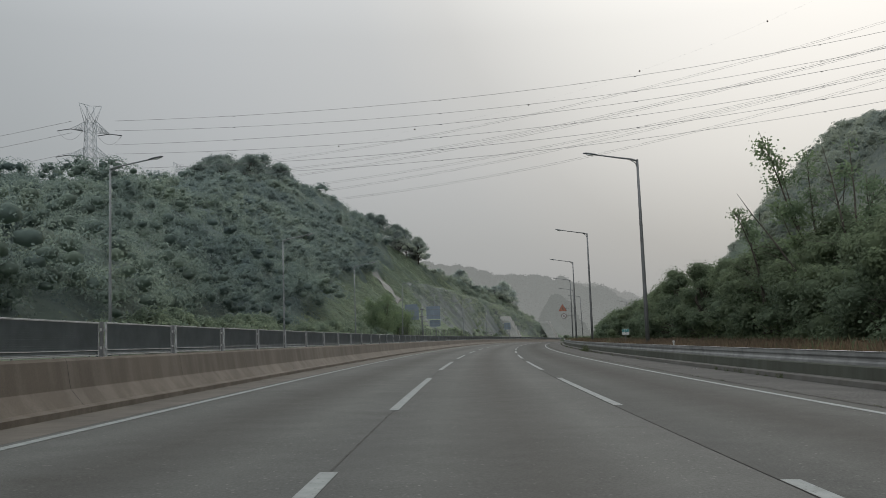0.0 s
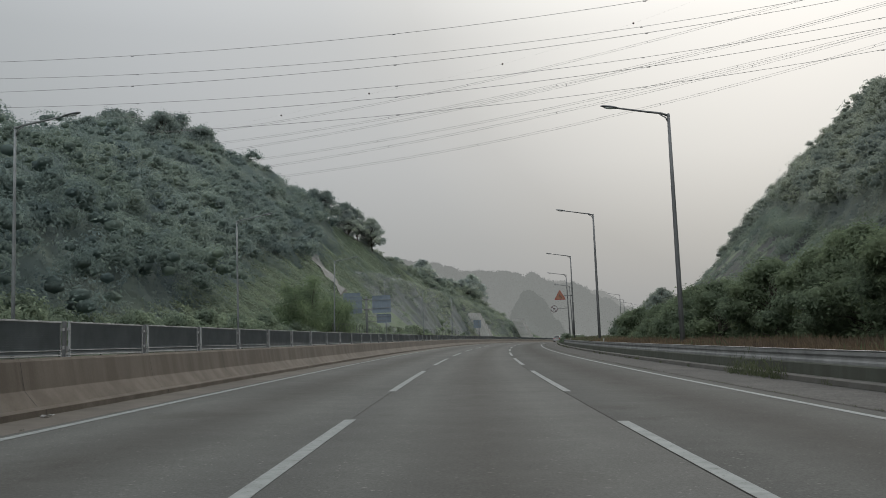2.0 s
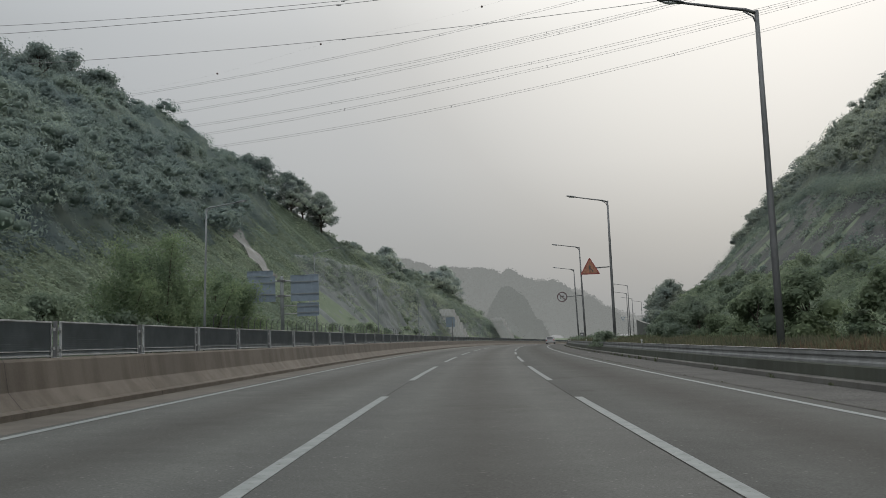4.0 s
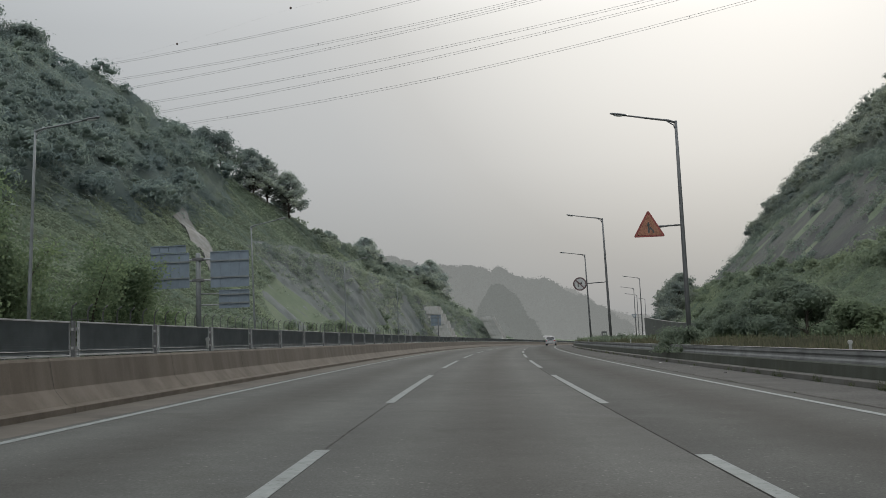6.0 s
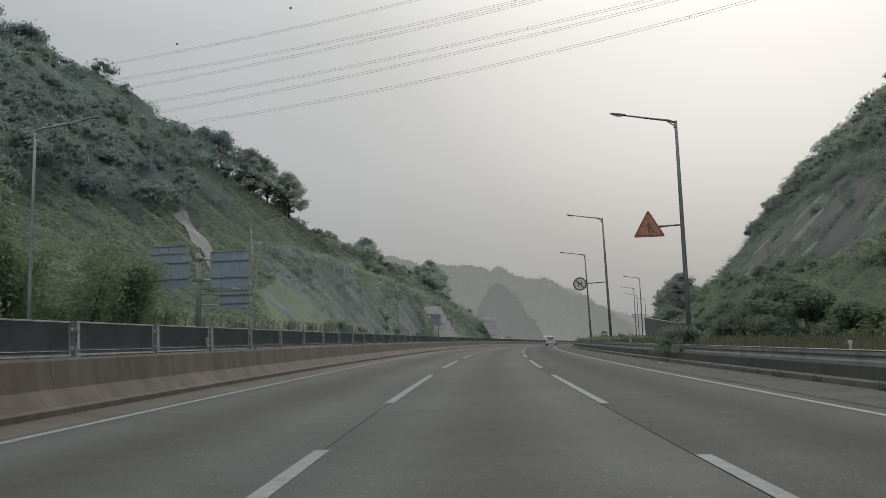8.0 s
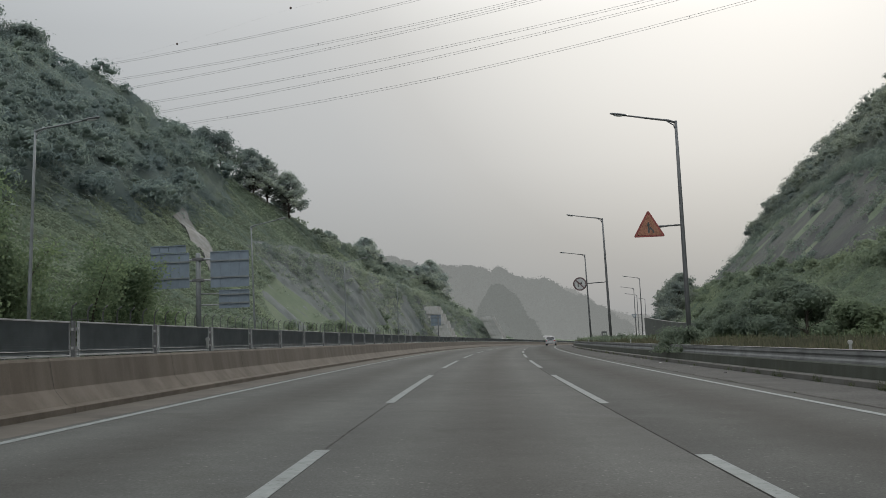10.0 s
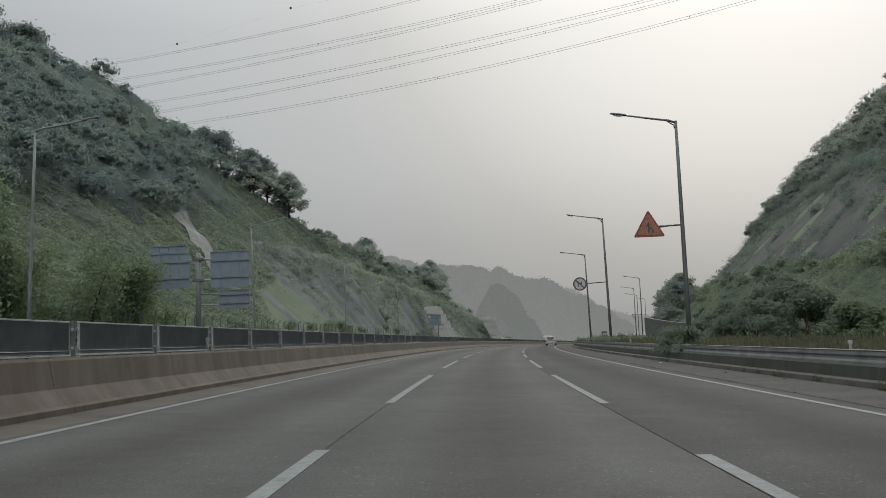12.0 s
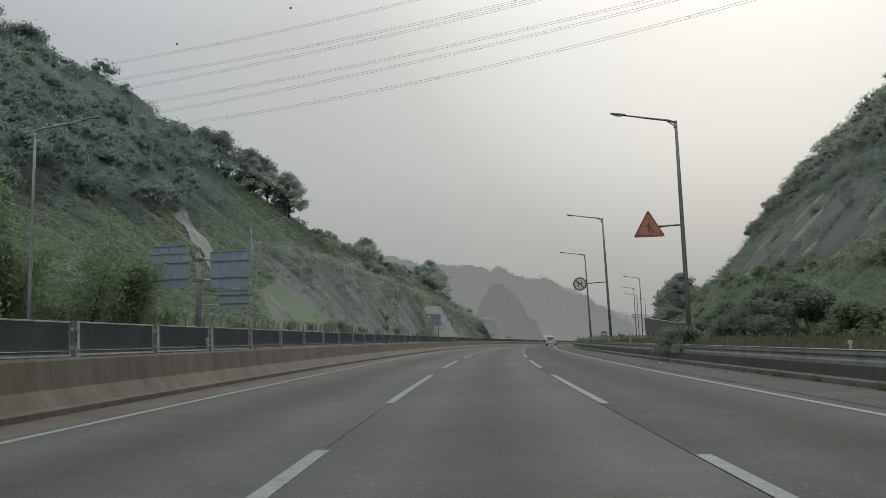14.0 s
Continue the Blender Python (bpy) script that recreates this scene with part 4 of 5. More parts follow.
shoot_tree(39.5, 15.4, 9.6, 121, [(-2.6, 1.0, 1.0), (-1.7, 0.85, 0.9), (-3.6, 0.72, 0), (-0.6, 0.9, 0.7), (0.5, 0.8, 0.8), (-2.2, 0.66, 1.0)], "sparse roadside tree of slanting leafy shoots")
shoot_tree(36.0, 15.8, 9.6, 122, [(-1.8, 0.84, 0), (-0.3, 0.9, 0.2), (0.6, 0.75, 0.8), (-0.9, 0.7, 1.0), (1.2, 0.6, 0.9)], "half-dead roadside tree with bare twigs")
shoot_tree(33.5, 16.2, 9.8, 123, [(0.1, 1.0, 0), (0.9, 0.85, 0), (-0.9, 0.8, 0.15), (0.4, 0.6, 0.9), (-0.4, 0.55, 1.0)], "half-dead roadside tree with bare twigs")
shoot_tree(47.0, 15.0, 7.0, 124, [(-1.6, 1.0, 0.8), (-0.5, 0.9, 0.8), (-2.4, 0.95, 0), (0.6, 0.8, 1.0)], "sparse roadside tree of slanting leafy shoots")
for i, s in enumerate([119, 124, 129.5, 135, 141, 147]):
    tree(s, 15.5 + rs.uniform(-1.2, 1.2), 3.2 + rs.uniform(-0.5, 0.5), 4.6, 4500, 0.10, M_LEAF_NEAR, 140 + i, "leafy green shrub on the verge", "verge shrubs", "shrub", low=0.05, lobes=18, core=0.7, lobe=(0.10, 0.2))
for i, (s, u, h, w) in enumerate([(176, 17.6, 3.4, 5.0), (181, 18.4, 3.9, 5.5), (187, 18.6, 3.6, 5.5), (193, 18.8, 2.9, 5.0), (170, 18.0, 2.6, 4.5), (164, 18.5, 2.3, 4.5), (198, 18.8, 3.2, 5.0), (203, 18.7, 2.4, 4.5)]):
    if s > 173:
        tree(s, u, h, w, 5500, 0.10, M_SHRUB_DARK, 160 + i, "dark green shrub on the verge", "verge shrubs", "shrub", low=0.05, lobes=18, core=0.7, lobe=(0.10, 0.2))
    else:
        tree(s, u, h * 0.75, w, 5000, 0.10, M_LEAF_NEAR, 160 + i, "light green leafy shrub on the verge", "verge shrubs", "shrub", low=0.05, lobes=18, core=0.7, lobe=(0.10, 0.2))
for i, (s, u) in enumerate([(164.3, 9.0), (166.8, 8.85), (169.3, 9.1), (205, 11.0)]):
    tree(s, u, 1.05 + rs.uniform(-0.15, 0.15), 2.0, 1800, 0.055, M_SHRUB_DARK, 180 + i, "low green bush spilling over the guardrail", "low bushes", "shrub", low=0.05, lobes=7)
for i, (s, u, h) in enumerate([(163, -26, 8.0), (168.5, -25.2, 9.0), (172, -25.6, 9.6), (177, -26.8, 7.6), (183.0, -25.6, 9.0), (187.5, -25.2, 7.8), (192, -26.5, 5.6)]):
    r9 = random.Random(70 + i)
    stems = [(r9.uniform(-2.6, 2.6), r9.uniform(0.45, 1.0), 0.7) for q in range(7)] + [(r9.uniform(-2.9, 2.9), r9.uniform(0.3, 0.5), 0.6)]
    shoot_tree(s, u, h, 200 + i, stems, "light green young tree with sparse feathery foliage", "trees beyond the road", 26, 0.10, 2.4, 0.55)
for i, s in enumerate(np.arange(60, 162, 4.2)):
    tree(float(s) + rs.uniform(-1, 1), -25.6 + rs.uniform(-1.4, 1.0), 3.0 + rs.uniform(-1.0, 1.0), 6.4, 4200, 0.13, M_BELT, 220 + i, "leafy green tree beyond the oncoming lanes", "tree belt beyond the road", low=0.04, lobes=30, core=0, lobe=(0.09, 0.16))


def woods(name, label, s_range, u_range, n, tall, wide, per, leaf, mat, keep, seed):
    """Many tree crowns over a slope, as one mass of leaf sprays."""
    rng = np.random.default_rng(seed)
    s = rng.uniform(*s_range, n)
    u = rng.uniform(*u_range, n)
    ok = keep(s, u, land_h(s, u))
    base = place(s[ok], u[ok])
    P, N = [], []
    for b in base:
        h, w = rng.uniform(*tall), rng.uniform(*wide)
        for k in range(7):
            f = rng.uniform(0.2, 0.95)
            a = rng.uniform(0, math.tau)
            sp = w / 2 * math.sin(math.pi * min(1, 0.3 + 0.65 * f)) * rng.uniform(0.2, 0.9)
            c, r = b + np.array([math.cos(a) * sp, math.sin(a) * sp, h * f * 0.9]), w * rng.uniform(0.16, 0.28)
            p, d = blob_points(rng, c, r, per)
            P.append(p), N.append(d)
    ob = leaf_mesh(name, np.concatenate(P), leaf, mat, seed=seed, normals=np.concatenate(N) * 0.8, spread=0.55)
    return tagged(ob, label, "woods", kind="stuff")


def cliff_top(s):
    return np.interp(s, [226, 234, 240, 246, 262, 282, 300, 340, 380, 420, 450, 470], [0, 5, 10, 14.5, 17.5, 19.5, 19, 17.5, 15.0, 10.5, 4, 0])


def zmin(s):
    return np.interp(s, [36, 120, 150, 190, 212, 225, 243, 253, 265, 280, 288, 294], [1.5, 3, 6, 13, 17.5, 18.6, 20.4, 21.5, 25, 29, 33, 90])


def canopy(name, label, s_range, u_range, crowns, wide, tall, leaves, leaf, mat, depth, seed):
    """Closed woods on a slope: lobed crowns that run together into one roof of leaves, with sprays that stand out of it."""
    rng = np.random.default_rng(seed)
    ds = 0.9
    s, u = np.arange(s_range[0], s_range[1], ds), np.arange(u_range[0], u_range[1], ds)
    S, U = np.meshgrid(s, u, indexing="ij")
    L = land_h(S, U)
    D = depth(S, U, L)
    C = np.where(D > 0, 0.5 * tall[0], -0.4)

    def dome(i, j, r, h, low):
        n = int(r / ds) + 1
        a, b, c, d = max(0, i - n), i + n + 1, max(0, j - n), j + n + 1
        q = np.sqrt((S[a:b, c:d] - s[i]) ** 2 + (U[a:b, c:d] - u[j]) ** 2) / r
        C[a:b, c:d] = np.maximum(C[a:b, c:d], np.where(q < 1, low + (h - low) * np.sqrt(np.clip(1 - q * q, 0, 1)), -0.4))

    for k in range(crowns):
        i, j = rng.integers(0, len(s)), rng.integers(0, len(u))
        r, h = rng.uniform(*wide), rng.uniform(*tall)
        if D[i, j] > 0:
            h *= float(np.interp(s[i], [140, 220], [1.25, 1.0])) if u_range[0] < 0 else 1.0
            dome(i, j, r, h, 0.12 * h)
    roof = C.copy()
    for k in range(crowns * 7):
        i, j = rng.integers(0, len(s)), rng.integers(0, len(u))
        if D[i, j] > 0:
            r = rng.uniform(1.0, 2.0)
            dome(i, j, r, roof[i, j] + 0.40 * r, roof[i, j] - 0.15 * r)
    C *= np.where(C > 0, np.clip(0.15 + D / 5, 0.15, 1), 1)
    C += np.where(C > 0, rng.normal(size=C.shape) * 0.10, 0)
    lean = 0.3 if u_range[0] < 0 else -0.3
    V = land(S, U)
    x, y = road_xy(S, U + lean * C)
    V[..., 0], V[..., 1], V[..., 2] = x, y, V[..., 2] + 0.95 * C
    nu = len(u)
    idx = np.arange(S.size).reshape(S.shape)
    live = (C[:-1, :-1] > 0) | (C[1:, :-1] > 0) | (C[:-1, 1:] > 0) | (C[1:, 1:] > 0)
    F = np.stack([idx[:-1, :-1], idx[:-1, 1:], idx[1:, 1:], idx[1:, :-1]], -1)[live]
    E1, E2 = np.gradient(V, axis=0), np.gradient(V, axis=1)
    N = np.cross(E1, E2)
    N /= np.linalg.norm(N, axis=2, keepdims=True)
    N *= np.sign(N[..., 2:3])
    cells = np.argwhere(live)
    fine = np.interp(s, [60, 110, 200], [0.5, 0.62, 1.0])
    area = (np.linalg.norm(np.cross(E1, E2), axis=2) / fine[:, None] ** 2)[:-1, :-1][live]
    pick = cells[rng.choice(len(cells), leaves, p=area / area.sum())]
    f = rng.uniform(0, 1, (leaves, 2, 1))
    i, j = pick[:, 0], pick[:, 1]
    P = (V[i, j] * (1 - f[:, 0]) + V[i + 1, j] * f[:, 0]) * (1 - f[:, 1]) + (V[i, j + 1] * (1 - f[:, 0]) + V[i + 1, j + 1] * f[:, 0]) * f[:, 1]
    nm = N[i, j]
    P = P + nm * np.minimum(rng.exponential(0.30, (leaves, 1)), 1.0)
    ob = leaf_mesh(name, P, leaf * fine[i], mat, seed=seed, normals=nm, spread=0.40, up=0.0, sheet=(V.reshape(-1, 3), F))
    return tagged(ob, label, "woods", kind="stuff")


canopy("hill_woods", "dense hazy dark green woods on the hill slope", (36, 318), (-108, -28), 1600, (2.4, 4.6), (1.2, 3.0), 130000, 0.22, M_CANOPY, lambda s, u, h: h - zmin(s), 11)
canopy("crest_woods", "shaded woods along the crest of the cut slope", (120, 410), (36, 120), 1500, (2.2, 4.4), (1.1, 2.6), 90000, 0.22, M_CANOPY_RIGHT, lambda s, u, h: h - wooded_right(s), 12)


def crowns(name, label, s_range, u_range, gap, tall, wide, mat, keep, seed):
    """Wooded slope: tree beside tree, every crown a cluster of domes whose leaves face outwards."""
    rng = np.random.default_rng(seed)
    S, U = np.meshgrid(np.arange(s_range[0], s_range[1], gap), np.arange(u_range[0], u_range[1], gap), indexing="ij")
    s, u = (S + rng.uniform(-0.45, 0.45, S.shape) * gap).ravel(), (U + rng.uniform(-0.45, 0.45, U.shape) * gap).ravel()
    ok = keep(s, u, land_h(s, u))
    s, u = s[ok], u[ok]
    P, N, Z, cores = [], [], [], []
    for b, sk in zip(place(s, u), s):
        h, w = rng.uniform(*tall) * (float(np.interp(sk, [140, 205, 245], [1.25, 1.0, 0.70])) if u_range[0] < 0 else 1.05), rng.uniform(*wide)
        leaf = float(np.interp(sk, [50, 120, 220], [0.115, 0.145, 0.18]))
        n = int(46 * (0.18 / leaf) ** 1.9)
        mid = b + np.array([0, 0, 0.5 * h])
        for k in range(10):
            d = rng.normal(size=3)
            d[2] = abs(d[2]) * 0.9 - 0.15
            d /= np.linalg.norm(d)
            c, r = mid + d * np.array([0.36 * w, 0.36 * w, 0.40 * h]) * rng.uniform(0.75, 1.0), w * rng.uniform(0.15, 0.25)
            q = rng.normal(size=(n, 3)) + d * 0.9
            q /= np.linalg.norm(q, axis=1, keepdims=True)
            P.append(c + q * r * rng.uniform(0.72, 1.15, (n, 1)) * np.array([1.1, 1.1, 0.7]))
            N.append(q)
            Z.append(np.full(n, leaf))
            cores.append((c, r * 0.50, 0.7))
    ob = leaf_mesh(name, np.concatenate(P), np.concatenate(Z), mat, seed=seed, normals=np.concatenate(N), spread=0.35, up=0.15, cores=cores, level=1)
    return tagged(ob, label, "woods", kind="stuff")


crowns("wood_crowns", "close-standing leafy crowns of the less hazed lower hill woods", (36, 160), (-96, -28), 4.5, (3.6, 8.2), (4.6, 8.6), M_CROWN_NEAR, lambda s, u, h: h > zmin(s) - 2.0, 19)
crowns("wood_crowns", "close-standing leafy crowns of the hazy hill woods", (160, 316), (-96, -28), 4.1, (3.6, 9.6), (4.6, 8.8), M_CROWN_HAZED, lambda s, u, h: h > zmin(s) - 1.4, 16)
crowns("crest_crowns", "close-standing leafy crowns along the crest of the cut", (150, 405), (38, 108), 4.9, (4.4, 8.0), (4.8, 7.4), M_LEAF_RIGHT, lambda s, u, h: h > wooded_right(s), 18)


def chute_at(u):
    """Where the drain chute runs down the left slope, and half its width."""
    return np.interp(u, [-49, -45.7, -41.4, -36], [253.4, 250.6, 245.5, 238.5]), np.interp(u, [-49, -45.7, -43.5, -36], [1.9, 2.1, 2.6, 2.9])


def creepers(name, label, s_range, u_range, n, leaf, mat, keep, seed, lift=0.9, blades=False):
    """Leaves that cover a slope in humps."""
    rng = np.random.default_rng(seed)
    s, u = rng.uniform(*s_range, n), rng.uniform(*u_range, n)
    h = land_h(s, u)
    ok = keep(s, u, h)
    s, u = s[ok], u[ok]
    h = h[ok]
    hump = 0.5 + 0.5 * np.sin(s * 0.9 + 2 * np.sin(u * 0.7)) * np.sin(u * 1.1 + 2 * np.sin(s * 0.45))
    P = place(s, u) + np.stack([np.zeros_like(s), np.zeros_like(s), lift * hump * rng.uniform(0.5, 1.2, len(s)) + rng.uniform(0, 0.35, len(s))], 1)
    nm = np.tile(np.array([0.45 if u_range[0] < 0 else -0.45, -0.25, 0.8]), (len(s), 1))
    if blades:
        nm = rng.normal(size=(len(s), 3)) * np.array([1, 1, 0.1])
        leaf = leaf * rng.uniform(0.7, 1.5, len(s))
    return tagged(leaf_mesh(name, P, leaf, mat, seed=seed, normals=nm, spread=0.1 if blades else 0.28, up=0.0, slim=0.14 if blades else 1.0), label, "creepers", kind="stuff")


def off_chute(s, u):
    c, w = chute_at(u)
    return (np.abs(s - c) > w + 0.2) | (u < -49.3) | (u > -36)


creepers("slope_creepers", "pale green creepers covering the slope below the woods", (40, 330), (-62, -27), 190000, 0.20, M_VINE, lambda s, u, h: ((h < zmin(s) + 2) | (s > 286)) & (h > cliff_top(s) - np.interp(s, [262, 280], [7, 1])) & off_chute(s, u), 21, 0.5)
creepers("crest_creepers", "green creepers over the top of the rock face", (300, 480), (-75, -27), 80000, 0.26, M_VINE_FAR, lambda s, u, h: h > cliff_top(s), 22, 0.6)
creepers("bench_creepers", "dull green creepers covering the bank of the slip road", (110, 480), (24, 39), 170000, 0.15, M_SLOPE_RIGHT, lambda s, u, h: (h < 11.5) | (s < 195) | (s > 392), 23, 0.3)
creepers("slope_creepers", "dull green creepers on the upper part of the cut slope", (110, 410), (36, 84), 190000, 0.20, M_SLOPE_HAZED, lambda s, u, h: (h > wooded_right(s) - 5 + 2 * np.sin(s * 0.13)) | (s < 195) | (np.sin(s * 0.37 + 2 * np.sin(u * 0.21)) + np.sin(u * 0.5 + s * 0.11) > 0.55), 27, 0.4)
creepers("verge_grass", "dry reddish brown grass on the verge", (10, 125), (8.7, 13.5), 70000, 0.17, M_GRASS, lambda s, u, h: s > 0, 24, 0.15, True)
creepers("verge_grass", "dull olive grass on the verge", (115, 270), (8.7, 14), 80000, 0.17, M_GRASS_OLIVE, lambda s, u, h: s > 0, 28, 0.2, True)
creepers("tall_weeds", "tall green weeds standing at the verge", (196, 262), (8.9, 12.5), 9000, 0.30, M_SHRUB_DARK, lambda s, u, h: np.sin(s * 0.9) + np.sin(s * 0.37 + u) > -0.4, 29, 0.5, True)
creepers("verge_weeds", "green weeds among the verge grass", (10, 280), (8.8, 24), 60000, 0.17, M_WEED, lambda s, u, h: np.sin(s * 0.31) + np.sin(u * 1.3 + s * 0.11) > 0.6, 25, 0.4, True)
# weeds in the shoulder's joint and along the foot of the kerb
rng = np.random.default_rng(41)
P, Z = [], []
for k in range(900):
    s = rng.uniform(2, 230)
    n = rng.integers(3, 9)
    P.append(np.array([at(s + rng.normal() * 0.05, 6.22 + rng.normal() * 0.015, rng.uniform(0, 0.02)) for q in range(n)]))
    Z.append(np.full(n, rng.uniform(0.008, 0.022)))
for s in (72.3, 73.2, 74.0, 74.8, 75.8):
    P.append(np.array([at(s + rng.normal() * 0.3, 8.0 + rng.normal() * 0.12, abs(rng.normal()) * 0.2) for q in range(160)]))
    Z.append(np.full(160, 0.07))
for k in range(70):
    s, w, n = rng.uniform(2, 230), rng.uniform(0.3, 0.8), rng.integers(20, 60)
    P.append(np.array([at(s + rng.normal() * 0.22 * w, 8.06 + rng.normal() * 0.05 * w, abs(rng.normal()) * 0.10 * w) for q in range(n)]))
    Z.append(np.full(n, 0.045 * w + 0.015))
tagged(leaf_mesh("joint_weeds", np.concatenate(P), np.concatenate(Z), M_WEED, seed=41, slim=0.3), "small weeds in the shoulder joint and at the kerb", "weeds", kind="stuff")

for i, (s, u, h, w) in enumerate([(224, -88, 10, 14), (235, -88, 13, 17), (245, -90, 13.5, 18), (254, -88, 13, 17), (263, -87, 13.5, 17), (271, -85, 12, 16), (279, -82, 10, 14), (230, -85, 10, 14), (240, -93, 13, 16), (250, -85, 12, 16), (259, -92, 13, 16), (267, -83, 11, 15), (275, -87, 11, 14)]):
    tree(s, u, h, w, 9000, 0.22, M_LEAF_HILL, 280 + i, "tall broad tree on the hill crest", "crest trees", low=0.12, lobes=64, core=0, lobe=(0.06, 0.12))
for i, (s, u, h, w) in enumerate([(306, -49.5, 10.5, 9), (309, -51.5, 10, 8), (303, -53, 10, 9), (298, -54, 8.5, 9), (336, -51, 4.0, 6), (364, -50, 7.5, 10), (369, -51, 6.5, 9), (398, -49, 5, 8), (414, -45, 10.5, 11), (421, -46, 12, 12), (427, -45, 10.0, 11), (408, -45, 8, 10), (404, -46, 6, 8)]):
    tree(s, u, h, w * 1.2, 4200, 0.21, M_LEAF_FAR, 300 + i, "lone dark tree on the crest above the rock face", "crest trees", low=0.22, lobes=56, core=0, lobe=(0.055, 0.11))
for i, (s, u, h, w) in enumerate([(356, 33, 9, 10), (343, 31, 7.5, 9), (352, 30.5, 9.5, 10), (346, 29, 8.5, 8), (360, 32, 10, 9), (368, 33, 9, 8), (338, 28.5, 6, 7), (330, 28, 5, 6), (378, 34, 8, 8), (318, 28, 4.5, 6)]):
    tree(s, u, h, w * 1.25, 4600, 0.21, M_LEAF_RIGHT, 330 + i, "hazy tree beside the slip road", "trees beside the slip road", low=0.12, lobes=56, core=0, lobe=(0.06, 0.12))
for i, (s, u, h, w) in enumerate([(287, -72, 9, 9), (283, -78, 9, 10), (291, -67, 9, 9), (294, -63, 9, 9), (296, -60, 10, 10), (301, -56, 10, 9)]):
    tree(s, u, h, w * 1.35, 5200, 0.21, M_LEAF_HILL, 350 + i, "broad leafy tree standing out of the hill woods", "crest trees", low=0.25, lobes=52, core=0, lobe=(0.06, 0.12))
for i, (s, u, h, w) in enumerate([(383, 60, 9, 9), (385, 65, 11, 10), (380, 69, 11, 11), (376, 75, 12, 12), (370, 80, 11, 11), (362, 85, 13, 13), (352, 90, 12, 12), (342, 95, 12, 13), (330, 97, 11, 12), (318, 98, 12, 13), (305, 98, 11, 12), (292, 95, 10, 11), (389, 55, 6, 7), (384, 72, 10, 10), (366, 78, 11, 11), (356, 84, 12, 12)]):
    tree(s, u, h * 0.76, w * 1.25, 5600, 0.21, M_LEAF_RIGHT, 370 + i, "broad shaded tree on the crest of the cut", "crest trees", low=0.2, lobes=52, core=0, lobe=(0.06, 0.12))
woods("slope_shrubs", "dull green shrubs along the foot of the cut slope", (205, 420), (27, 38), 70, (0.6, 1.5), (2.5, 4), 90, 0.17, M_SLOPE_RIGHT, lambda s, u, h: (h < 11) & (h > 4), 14)
woods("bench_shrubs", "dull shrubs along the bench below the rock cut", (190, 400), (36, 40), 110, (0.7, 2.2), (2.4, 4.2), 55, 0.18, M_SLOPE_RIGHT, lambda s, u, h: h > 3, 20)
woods("foot_shrubs", "green shrubs along the foot of the rock face", (200, 330), (-30, -25), 60, (0.8, 2.4), (2.2, 3.8), 60, 0.15, M_BELT, lambda s, u, h: h > -1, 17)
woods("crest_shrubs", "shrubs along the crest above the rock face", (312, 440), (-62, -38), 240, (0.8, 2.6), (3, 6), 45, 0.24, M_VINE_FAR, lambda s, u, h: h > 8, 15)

# ---- rock face ----
rng = np.random.default_rng(31)
cs, ch = np.linspace(224, 470, 230), np.linspace(0, 1, 30)
top = cliff_top(cs)
V = np.zeros((len(cs), len(ch), 3))
nh = len(ch)
for i, s in enumerate(cs):
    t = top[i] + 1.6 * noise.fractal(Vector((s * 0.13, 0.4, 9.1)), 1.0, 2.0, 4)
    for j, f in enumerate(ch):
        h = f * t
        rib = abs(noise.fractal(Vector((s * 0.10 + h * 0.05, h * 0.03, 3.1)), 1.0, 2.0, 4)) * 1.9
        q = rib + noise.fractal(Vector((s * 0.5, h * 0.3, 7.7)), 1.0, 2.0, 5) * 0.5
        back = 27.4 + h * float(np.interp(s, [236, 262, 300], [1.14, 0.98, 0.62])) - q * min(1, 3 * f + 0.15) * min(1, 6 * (1 - f) + 0.3)
        if j == nh - 1:
            back = max(back + 0.5, 27.0 + t / float(steep_left(s)) + 2.5)
        V[i, j] = at(s, -back, h - 0.3)
nh = len(ch)
cliff = mesh_object("rock_face", V.reshape(-1, 3), [(i * nh + j, (i + 1) * nh + j, (i + 1) * nh + j + 1, i * nh + j + 1) for i in range(len(cs) - 1) for j in range(nh - 1)], M_ROCK, smooth=True)
tagged(cliff, "steep grey shotcreted rock face streaked with green", "rock face", kind="structure")
# tufts and creepers that hang on the rock
rng = np.random.default_rng(33)
P = []
for k in range(1150):
    i, f = rng.integers(4, len(cs) - 4), rng.uniform(0.08, 1.0) ** 0.6
    grown = noise.fractal(Vector((cs[i] * 0.055, 2.2, 0.4)), 1.0, 2.0, 3)
    if f < 0.62 - 0.9 * grown - 0.0022 * (cs[i] - 214) and rng.uniform() > 0.12:
        continue
    c = V[i, int(f * (nh - 2))]
    w = rng.uniform(0.5, 1.5) * (1.4 if f > 0.8 else 1)
    d = rng.normal(size=(int(90 * w), 3)) * np.array([w * 0.45, w * 0.8, w * 0.75])
    d[:, 2] -= np.abs(d[:, 2]) * 0.6 + 0.3
    P.append(c + d)
for i in range(0, len(cs)):
    c = V[i, -2]
    k = rng.uniform(-0.1, 1.05, (200, 1))
    q = c * (1 - k) + V[i, -1] * k + rng.normal(size=(200, 3)) * np.array([0.7, 0.6, 0.28])
    q[:, 2] -= np.where(k[:, 0] < 0.25, rng.exponential(1.3, 200), 0)
    q[:, 0] += np.where(k[:, 0] < 0.25, 0.5, 0)
    P.append(q)
    c = V[i, 1]
    P.append(c + rng.normal(size=(60, 3)) * np.array([1.0, 0.8, 0.5]) + np.array([0.8, 0, 0.3]))
